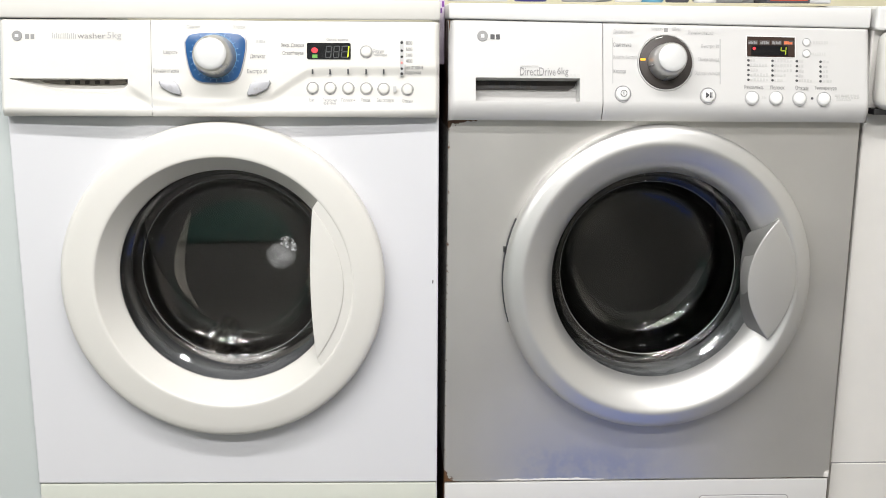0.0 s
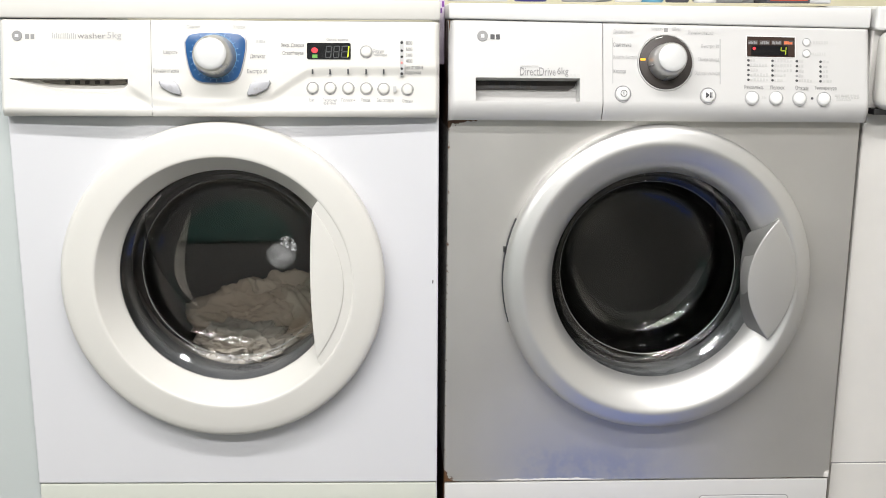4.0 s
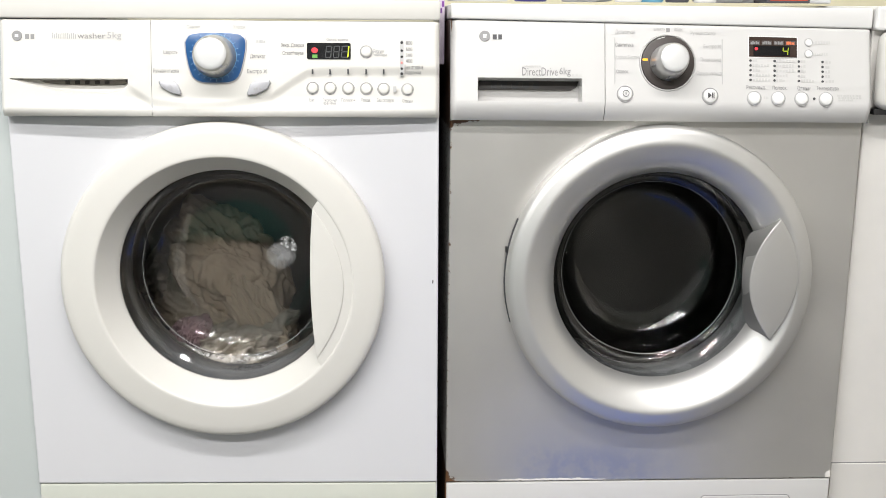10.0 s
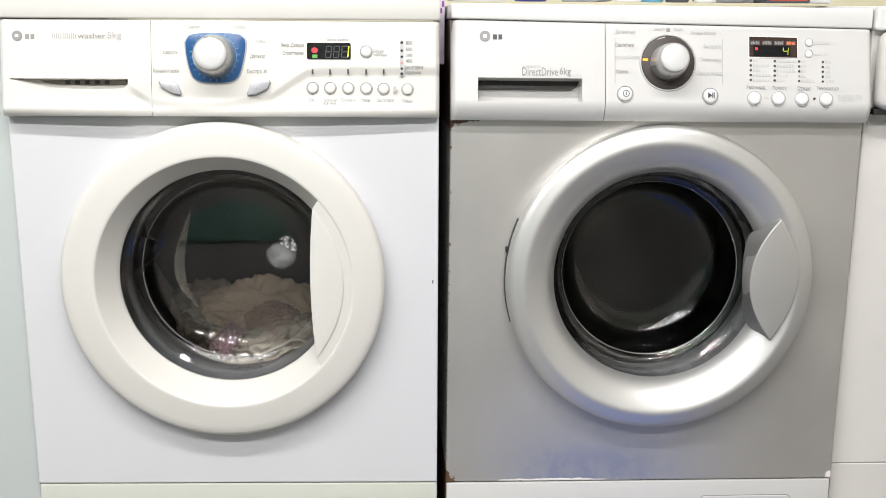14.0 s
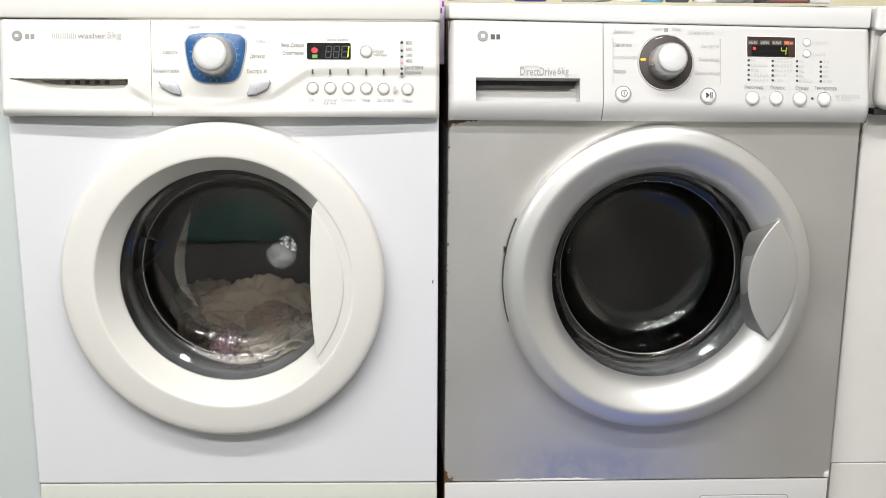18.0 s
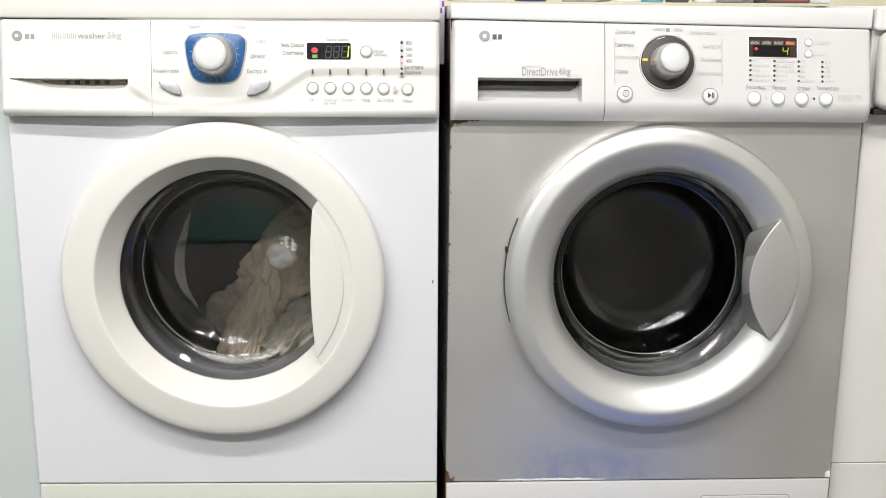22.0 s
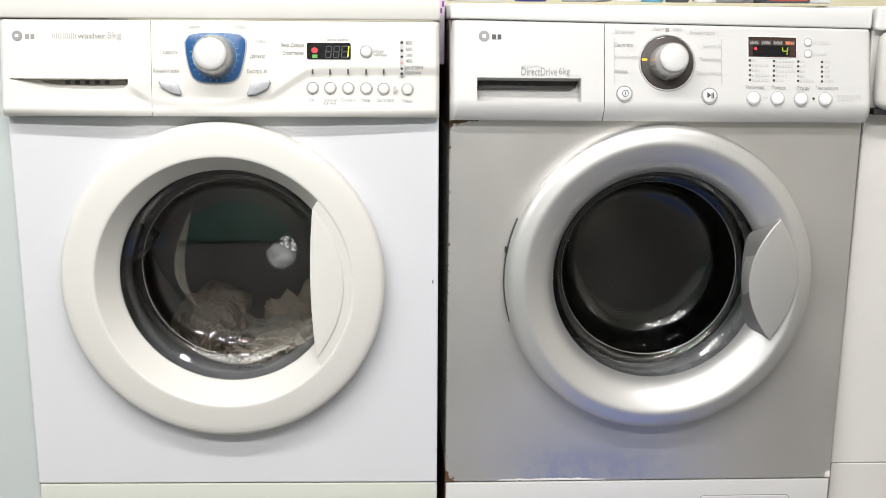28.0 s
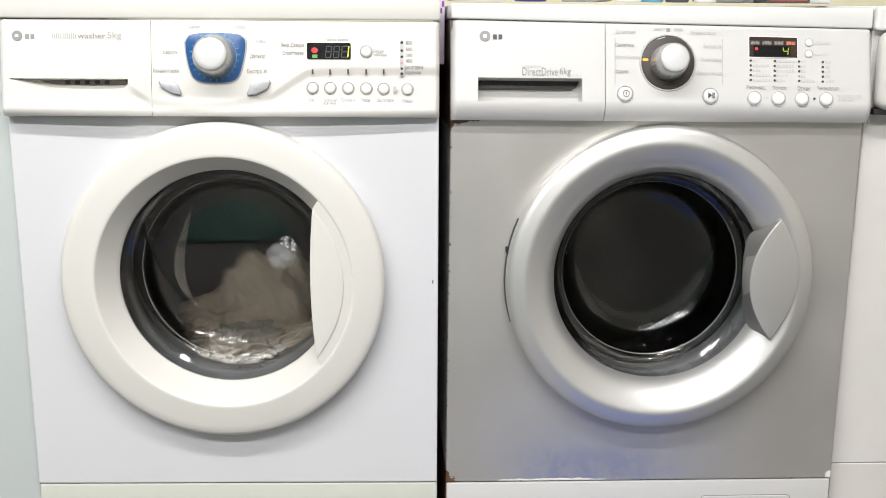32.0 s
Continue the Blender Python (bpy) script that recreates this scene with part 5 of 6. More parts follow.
    walk(LAUNDRY["B"], [
        (0.0, pose(-0.128, 0.305, 0.440, 9, 0, 1)),
        (0.5, pose(-0.128, 0.305, 0.440, 4, 0, 12)),
        (1.0, pose(-0.442, 0.225, 0.398, -1, 60, 11)),
        (1.5, pose(-0.128, 0.305, 0.440, 1, 0, 15)),
        (2.0, pose(-0.387, 0.225, 0.369, 8, 35, -13)),
        (2.5, pose(-0.146, 0.225, 0.396, -7, 0, 13)),
        (3.0, pose(-0.148, 0.225, 0.389, -7, 0, -11)),
        (3.5, pose(-0.218, 0.225, 0.302, -1, -70, -4)),
        (6.2, pose(-0.218, 0.225, 0.302, -1, -70, -4)),
        (6.5, pose(-0.440, 0.225, 0.339, 6, -35, -2)),
        (7.0, pose(-0.360, 0.225, 0.349, -12, -40, -3)),
        (7.5, pose(-0.419, 0.225, 0.379, -4, -80, 14)),
        (8.0, pose(-0.179, 0.225, 0.408, 24, -60, 4)),
        (8.5, pose(-0.415, 0.225, 0.359, -21, -110, 8)),
        (9.0, pose(-0.276, 0.225, 0.320, 9, -140, 12)),
        (9.5, pose(-0.322, 0.225, 0.340, -8, -190, -16)),
        (10.0, pose(-0.380, 0.225, 0.310, 6, -215, -14)),
        (10.5, pose(-0.328, 0.225, 0.446, 13, -260, 11)),
        (11.0, pose(-0.376, 0.225, 0.398, -5, -280, 16)),
        (11.5, pose(-0.255, 0.225, 0.379, -16, -290, 16)),
        (12.0, pose(-0.340, 0.225, 0.359, -2, -280, 9)),
        (12.4, pose(-0.257, 0.225, 0.284, 13, -270, 17)),
        (18.2, pose(-0.257, 0.225, 0.284, 13, -270, 17)),
        (18.5, pose(-0.192, 0.225, 0.322, 24, -280, -17)),
        (19.0, pose(-0.184, 0.225, 0.330, -24, -290, 2)),
        (19.5, pose(-0.180, 0.225, 0.359, -23, -310, 6)),
        (20.0, pose(-0.128, 0.305, 0.440, 2, -360, 6)),
        (20.5, pose(-0.154, 0.225, 0.375, -3, -330, -8)),
        (21.0, pose(-0.184, 0.225, 0.398, 22, -330, 8)),
        (21.5, pose(-0.128, 0.305, 0.440, -25, -360, -14)),
        (22.0, pose(-0.256, 0.225, 0.340, 7, -320, -8)),
        (22.5, pose(-0.142, 0.225, 0.412, -5, -330, 10)),
        (23.0, pose(-0.128, 0.305, 0.440, -7, -360, 15)),
        (23.5, pose(-0.441, 0.225, 0.408, 11, -350, 2)),
        (24.0, pose(-0.128, 0.305, 0.440, -16, -360, -3)),
        (24.5, pose(-0.128, 0.305, 0.440, 13, -360, 18)),
        (25.0, pose(-0.409, 0.225, 0.388, -21, -360, -13)),
        (25.5, pose(-0.214, 0.225, 0.513, 12, -320, 12)),
        (26.2, pose(-0.189, 0.225, 0.325, -21, -285, 12)),
        (27.0, pose(-0.222, 0.225, 0.280, 75, -262, 7)),
        (30.3, pose(-0.222, 0.225, 0.280, 75, -262, 7)),
        (31.0, pose(-0.225, 0.225, 0.298, -8, -230, -2)),
        (31.5, pose(-0.430, 0.225, 0.446, -7, -170, 12)),
        (32.0, pose(-0.276, 0.225, 0.320, -9, -170, -6)),
    ])
    walk(LAUNDRY["C"], [
        (0.0, pose(-0.142, 0.290, 0.377, 22, -40, 15)),
        (0.5, pose(-0.233, 0.270, 0.299, 23, -20, 11)),
        (1.0, pose(-0.410, 0.270, 0.465, -21, -60, -15)),
        (1.5, pose(-0.142, 0.290, 0.377, 3, -60, 13)),
        (2.0, pose(-0.334, 0.270, 0.466, 19, -50, 5)),
        (2.5, pose(-0.142, 0.290, 0.377, 23, -50, -13)),
        (3.0, pose(-0.176, 0.270, 0.348, -14, -60, -6)),
        (3.5, pose(-0.243, 0.270, 0.304, -12, -30, -7)),
        (6.2, pose(-0.241, 0.270, 0.302, -12, -30, -7)),
        (6.5, pose(-0.357, 0.270, 0.495, -19, -60, -4)),
        (7.0, pose(-0.414, 0.270, 0.397, -24, -80, 1)),
        (7.5, pose(-0.367, 0.270, 0.480, 22, -120, -2)),
        (8.0, pose(-0.410, 0.270, 0.465, 6, -140, 4)),
        (8.5, pose(-0.306, 0.270, 0.456, 22, -160, 8)),
        (9.0, pose(-0.357, 0.270, 0.377, 16, -170, -6)),
        (9.5, pose(-0.425, 0.270, 0.367, 20, -200, -11)),
        (10.0, pose(-0.423, 0.270, 0.406, -5, -230, 9)),
        (10.5, pose(-0.398, 0.270, 0.308, -8, -260, 14)),
        (11.0, pose(-0.353, 0.270, 0.485, 18, -280, -12)),
        (11.5, pose(-0.402, 0.270, 0.446, -13, -300, -16)),
        (12.0, pose(-0.379, 0.270, 0.306, 18, -310, -6)),
        (12.4, pose(-0.370, 0.270, 0.293, -5, -320, -8)),
        (18.2, pose(-0.368, 0.270, 0.292, -5, -320, -8)),
        (18.5, pose(-0.206, 0.270, 0.316, -19, -320, -2)),
        (19.0, pose(-0.142, 0.290, 0.377, -13, -320, 2)),
        (19.5, pose(-0.142, 0.290, 0.377, -15, -320, 0)),
        (20.0, pose(-0.142, 0.290, 0.377, 22, -320, -5)),
        (20.5, pose(-0.142, 0.290, 0.377, 23, -320, -16)),
        (21.0, pose(-0.142, 0.290, 0.377, 2, -320, 4)),
        (21.5, pose(-0.142, 0.290, 0.377, 23, -320, 15)),
        (22.0, pose(-0.302, 0.270, 0.296, 1, -330, 9)),
        (22.5, pose(-0.187, 0.270, 0.335, 24, -330, 9)),
        (23.0, pose(-0.284, 0.270, 0.283, 23, -330, 16)),
        (23.5, pose(-0.310, 0.270, 0.347, -1, -330, 6)),
        (24.0, pose(-0.162, 0.270, 0.370, -16, -340, -2)),
        (24.5, pose(-0.142, 0.290, 0.377, 18, -340, 3)),
        (25.0, pose(-0.366, 0.270, 0.387, -11, -340, -14)),
        (25.5, pose(-0.157, 0.270, 0.380, -13, -330, -14)),
        (26.2, pose(-0.379, 0.270, 0.306, -13, -320, -4)),
        (27.0, pose(-0.352, 0.250, 0.262, -23, -310, 12)),
        (30.3, pose(-0.352, 0.250, 0.262, -23, -310, 12)),
        (31.0, pose(-0.412, 0.270, 0.318, -5, -290, 2)),
        (31.5, pose(-0.401, 0.270, 0.465, 7, -260, -13)),
        (32.0, pose(-0.234, 0.270, 0.301, -21, -250, -12)),
    ])
    walk(LAUNDRY["W"], [
        (0.0, pose(-0.117, 0.170, 0.409, 24, -60, -14)),
        (0.5, pose(-0.117, 0.170, 0.409, -4, -60, 14)),
        (1.0, pose(-0.117, 0.170, 0.409, 4, -60, -17)),
        (1.5, pose(-0.117, 0.170, 0.409, 19, -60, -4)),
        (2.0, pose(-0.321, 0.150, 0.272, -17, 0, -6)),
        (2.5, pose(-0.267, 0.150, 0.276, 5, 0, -17)),
        (3.0, pose(-0.230, 0.150, 0.290, 7, -10, 4)),
        (3.5, pose(-0.312, 0.150, 0.280, -14, -5, -3)),
        (6.2, pose(-0.311, 0.150, 0.279, -14, -5, -3)),
        (6.5, pose(-0.423, 0.150, 0.314, -15, -60, -17)),
        (7.0, pose(-0.266, 0.150, 0.295, 4, -50, -2)),
        (7.5, pose(-0.117, 0.170, 0.409, 17, -50, -11)),
        (8.0, pose(-0.313, 0.150, 0.271, -3, 0, 6)),
        (8.5, pose(-0.422, 0.150, 0.313, -22, -60, -5)),
        (9.0, pose(-0.330, 0.150, 0.304, 9, -20, -9)),
        (9.5, pose(-0.357, 0.150, 0.295, -7, -40, 3)),
        (10.0, pose(-0.312, 0.150, 0.285, -5, -30, 14)),
        (10.5, pose(-0.239, 0.150, 0.314, 18, -30, 12)),
        (11.0, pose(-0.384, 0.150, 0.304, -4, -30, -11)),
        (11.5, pose(-0.289, 0.150, 0.304, 7, -20, -3)),
        (12.0, pose(-0.339, 0.150, 0.285, 0, -15, 5)),
        (12.4, pose(-0.248, 0.150, 0.287, 22, -15, 11)),
        (18.2, pose(-0.247, 0.150, 0.286, 22, -15, 11)),
        (18.5, pose(-0.229, 0.150, 0.290, -19, -30, 15)),
        (19.0, pose(-0.202, 0.150, 0.307, 9, -40, -7)),
        (19.5, pose(-0.117, 0.170, 0.409, 11, -40, -1)),
        (20.0, pose(-0.195, 0.150, 0.313, 3, -60, 3)),
        (20.5, pose(-0.239, 0.150, 0.285, -17, -30, -5)),
        (21.0, pose(-0.117, 0.170, 0.409, -3, -30, -16)),
        (21.5, pose(-0.249, 0.150, 0.282, 11, -10, -6)),
        (22.0, pose(-0.211, 0.150, 0.304, -1, -50, 16)),
        (22.5, pose(-0.117, 0.170, 0.409, 18, -50, -8)),
        (23.0, pose(-0.294, 0.150, 0.285, -5, 10, 3)),
        (23.5, pose(-0.338, 0.150, 0.323, -19, 20, 11)),
        (24.0, pose(-0.117, 0.170, 0.409, -9, 20, -14)),
        (24.5, pose(-0.242, 0.150, 0.284, 10, 10, 1)),
        (25.0, pose(-0.117, 0.170, 0.409, -24, 10, 2)),
        (25.5, pose(-0.372, 0.150, 0.283, 13, 0, -17)),
        (26.2, pose(-0.254, 0.150, 0.280, 8, 0, -9)),
        (27.0, pose(-0.238, 0.150, 0.288, -3, -10, -15)),
        (30.3, pose(-0.238, 0.150, 0.288, -3, -10, -15)),
        (31.0, pose(-0.258, 0.150, 0.285, 2, -10, 16)),
        (31.5, pose(-0.321, 0.150, 0.272, -10, 0, -16)),
        (32.0, pose(-0.312, 0.150, 0.277, 17, -10, 16)),
    ])
    walk(LAUNDRY["P"], [
        (0.0, pose(-0.109, 0.145, 0.424, -0, 0, 15)),
        (0.5, pose(-0.109, 0.145, 0.424, 20, 0, 8)),
        (1.0, pose(-0.109, 0.145, 0.424, 17, 0, -12)),
        (1.5, pose(-0.109, 0.145, 0.424, 17, 0, -3)),
        (2.0, pose(-0.109, 0.145, 0.424, -11, 0, 2)),
        (2.5, pose(-0.109, 0.145, 0.424, 18, 0, -2)),
        (3.0, pose(-0.109, 0.145, 0.424, -21, 0, -8)),
        (3.5, pose(-0.109, 0.145, 0.424, -11, 0, 7)),
        (6.2, pose(-0.109, 0.145, 0.424, -11, 0, 7)),
        (6.5, pose(-0.109, 0.145, 0.424, 23, 0, 2)),
        (7.0, pose(-0.109, 0.145, 0.424, -12, 0, 7)),
        (7.5, pose(-0.109, 0.145, 0.424, -18, 0, -16)),
        (8.0, pose(-0.109, 0.145, 0.424, 7, 0, -4)),
        (8.5, pose(-0.433, 0.145, 0.310, -2, 0, -15)),
        (9.0, pose(-0.109, 0.145, 0.424, -1, 0, 4)),
        (9.5, pose(-0.260, 0.145, 0.492, 24, -30, -17)),
        (10.0, pose(-0.396, 0.145, 0.316, 1, -30, -0)),
        (10.5, pose(-0.359, 0.145, 0.432, 6, 0, 13)),
        (11.0, pose(-0.405, 0.145, 0.367, -0, -40, 3)),
        (11.5, pose(-0.399, 0.145, 0.339, 0, -60, 11)),
        (12.0, pose(-0.404, 0.145, 0.344, 20, -60, -6)),
        (12.4, pose(-0.337, 0.145, 0.291, 11, -60, 6)),
        (18.2, pose(-0.336, 0.145, 0.290, 11, -60, 6)),
        (18.5, pose(-0.294, 0.145, 0.268, -6, -60, 11)),
        (19.0, pose(-0.231, 0.145, 0.278, 10, -60, -0)),
        (19.5, pose(-0.271, 0.145, 0.265, 4, -60, 16)),
        (20.0, pose(-0.109, 0.145, 0.424, 7, -60, 5)),
        (20.5, pose(-0.316, 0.145, 0.272, -6, -60, 10)),
        (21.0, pose(-0.109, 0.145, 0.424, 19, -60, -7)),
        (21.5, pose(-0.109, 0.145, 0.424, -9, -60, 6)),
        (22.0, pose(-0.109, 0.145, 0.424, -11, -60, -15)),
        (22.5, pose(-0.109, 0.145, 0.424, -11, -60, 7)),
        (23.0, pose(-0.109, 0.145, 0.424, 0, -60, 3)),
        (23.5, pose(-0.109, 0.145, 0.424, 6, -60, 1)),
        (24.0, pose(-0.109, 0.145, 0.424, 23, -60, 11)),
        (24.5, pose(-0.109, 0.145, 0.424, 23, -60, 7)),
        (25.0, pose(-0.109, 0.145, 0.424, 15, -60, 9)),
        (25.5, pose(-0.109, 0.145, 0.424, 22, -60, -6)),
        (26.2, pose(-0.109, 0.145, 0.424, -9, -60, -18)),
        (27.0, pose(-0.268, 0.145, 0.277, -22, -70, 17)),
        (30.3, pose(-0.268, 0.145, 0.277, -22, -70, 17)),
        (31.0, pose(-0.303, 0.145, 0.277, -1, -70, -14)),
        (31.5, pose(-0.109, 0.145, 0.424, -20, -70, 1)),
        (32.0, pose(-0.353, 0.145, 0.277, 8, -80, 12)),
    ])
    walk(LAUNDRY["S"], [
        (0.0, pose(-0.114, 0.210, 0.427, 4, -80, -6)),
        (0.5, pose(-0.114, 0.210, 0.427, 10, -90, -11)),
        (1.0, pose(-0.400, 0.170, 0.336, -8, -85, -14)),
        (1.5, pose(-0.114, 0.210, 0.427, 9, -90, 1)),
        (2.0, pose(-0.322, 0.170, 0.355, -3, 55, -10)),
        (2.5, pose(-0.114, 0.210, 0.427, 17, 90, -4)),
        (3.0, pose(-0.114, 0.210, 0.427, 21, 90, -8)),
        (3.5, pose(-0.275, 0.170, 0.274, 7, -10, 9)),
        (6.2, pose(-0.272, 0.170, 0.275, 7, -10, 9)),
        (6.5, pose(-0.324, 0.170, 0.288, -17, -10, -11)),
        (7.0, pose(-0.324, 0.170, 0.288, 13, -60, -15)),
        (7.5, pose(-0.405, 0.170, 0.300, -1, -90, -15)),
        (8.0, pose(-0.280, 0.170, 0.273, 23, -5, 12)),
        (8.5, pose(-0.346, 0.170, 0.336, -13, -110, 12)),
        (9.0, pose(-0.297, 0.170, 0.298, 12, -10, -14)),
        (9.5, pose(-0.228, 0.170, 0.450, -12, 50, 5)),
        (10.0, pose(-0.278, 0.170, 0.307, 10, 60, -6)),
        (10.5, pose(-0.277, 0.170, 0.346, -19, 25, -0)),
        (11.0, pose(-0.275, 0.170, 0.412, 13, 80, 1)),
        (11.5, pose(-0.324, 0.170, 0.288, -15, 15, -7)),
        (12.0, pose(-0.289, 0.170, 0.272, 13, 10, -1)),
        (12.4, pose(-0.236, 0.170, 0.287, 13, -20, -12)),
        (18.2, pose(-0.236, 0.170, 0.287, 13, -20, -12)),
        (18.5, pose(-0.197, 0.170, 0.311, 9, -40, 11)),
        (19.0, pose(-0.173, 0.170, 0.335, 19, -40, -7)),
        (19.5, pose(-0.222, 0.170, 0.355, 21, -85, 3)),
        (20.0, pose(-0.192, 0.170, 0.365, -10, -85, -17)),
        (20.5, pose(-0.218, 0.170, 0.296, 8, -20, 16)),
        (21.0, pose(-0.114, 0.210, 0.427, 4, -90, -7)),
        (21.5, pose(-0.192, 0.170, 0.315, -9, -60, -0)),
        (22.0, pose(-0.296, 0.170, 0.307, 24, -70, -3)),
        (22.5, pose(-0.114, 0.210, 0.427, -6, -90, -0)),
        (23.0, pose(-0.313, 0.170, 0.355, -14, -70, -8)),
        (23.5, pose(-0.264, 0.170, 0.477, 16, 40, 14)),
        (24.0, pose(-0.114, 0.210, 0.427, -6, 90, -1)),
        (24.5, pose(-0.252, 0.170, 0.281, 20, -15, 8)),
        (25.0, pose(-0.374, 0.170, 0.308, -2, 70, 16)),
        (25.5, pose(-0.114, 0.210, 0.427, 19, 90, -1)),
        (26.2, pose(-0.114, 0.210, 0.427, -15, 90, 12)),
        (27.0, pose(-0.228, 0.170, 0.288, 20, -20, 6)),
        (30.3, pose(-0.228, 0.170, 0.288, 20, -20, 6)),
        (31.0, pose(-0.230, 0.170, 0.290, 15, -10, -17)),
        (31.5, pose(-0.203, 0.170, 0.306, 6, 0, 11)),
        (32.0, pose(-0.252, 0.170, 0.281, -11, -15, -12)),
    ])
    walk(LAUNDRY["D"], [
        (0.0, pose(-0.112, 0.150, 0.406, 20, 0, 10)),
        (0.5, pose(-0.112, 0.150, 0.406, -7, 0, 3)),
        (1.0, pose(-0.112, 0.150, 0.406, -14, 0, -6)),
        (1.5, pose(-0.112, 0.150, 0.406, 9, 0, 9)),
        (2.0, pose(-0.318, 0.150, 0.504, 19, -10, 6)),
        (2.5, pose(-0.183, 0.150, 0.380, 15, -20, -11)),
        (3.0, pose(-0.112, 0.150, 0.406, 11, -20, 17)),
        (3.5, pose(-0.112, 0.150, 0.406, 20, -20, 10)),
        (6.2, pose(-0.112, 0.150, 0.406, 20, -20, 10)),
        (6.5, pose(-0.402, 0.150, 0.304, 20, 0, -2)),
        (7.0, pose(-0.112, 0.150, 0.406, -9, 0, 5)),
        (7.5, pose(-0.112, 0.150, 0.406, 4, 0, -17)),
        (8.0, pose(-0.112, 0.150, 0.406, -12, 0, 3)),
        (8.5, pose(-0.362, 0.150, 0.399, -22, 0, -16)),
        (9.0, pose(-0.112, 0.150, 0.406, -6, 0, -14)),
        (9.5, pose(-0.331, 0.150, 0.495, -4, 0, 6)),
        (10.0, pose(-0.112, 0.150, 0.406, -1, 0, -17)),
        (10.5, pose(-0.334, 0.150, 0.417, 21, 0, -9)),
        (11.0, pose(-0.112, 0.150, 0.406, -25, 0, -2)),
        (11.5, pose(-0.388, 0.150, 0.314, 18, 0, 16)),
        (12.0, pose(-0.293, 0.150, 0.328, -18, 0, -16)),
        (12.4, pose(-0.263, 0.150, 0.333, 17, 0, 12)),
        (18.2, pose(-0.262, 0.150, 0.333, 17, 0, 12)),
        (18.5, pose(-0.247, 0.150, 0.342, 21, 0, 10)),
        (19.0, pose(-0.197, 0.150, 0.356, 17, 0, 11)),
        (19.5, pose(-0.143, 0.150, 0.388, -23, 0, -12)),
        (20.0, pose(-0.112, 0.150, 0.406, -23, 0, -18)),
        (20.5, pose(-0.112, 0.150, 0.406, 24, 0, 18)),
        (21.0, pose(-0.192, 0.150, 0.380, 3, 0, -13)),
        (21.5, pose(-0.198, 0.150, 0.380, -18, -20, 15)),
        (22.0, pose(-0.112, 0.150, 0.406, 21, -20, 3)),
        (22.5, pose(-0.243, 0.150, 0.473, 11, 0, 4)),
        (23.0, pose(-0.112, 0.150, 0.406, 11, 0, 17)),
        (23.5, pose(-0.422, 0.150, 0.445, -3, 0, -15)),
        (24.0, pose(-0.112, 0.150, 0.406, -21, 0, 6)),
        (24.5, pose(-0.112, 0.150, 0.406, -22, 0, -14)),
        (25.0, pose(-0.426, 0.150, 0.317, 19, 0, 16)),
        (25.5, pose(-0.112, 0.150, 0.406, -19, 0, -10)),
        (26.2, pose(-0.112, 0.150, 0.406, 25, 0, 15)),
        (27.0, pose(-0.112, 0.150, 0.406, 6, 0, -1)),
        (30.3, pose(-0.112, 0.150, 0.406, 6, 0, -1)),
        (31.0, pose(-0.112, 0.150, 0.406, 14, 0, -0)),
        (31.5, pose(-0.112, 0.150, 0.406, 24, 0, 10)),
        (32.0, pose(-0.112, 0.150, 0.406, 7, 0, -14)),
    ])
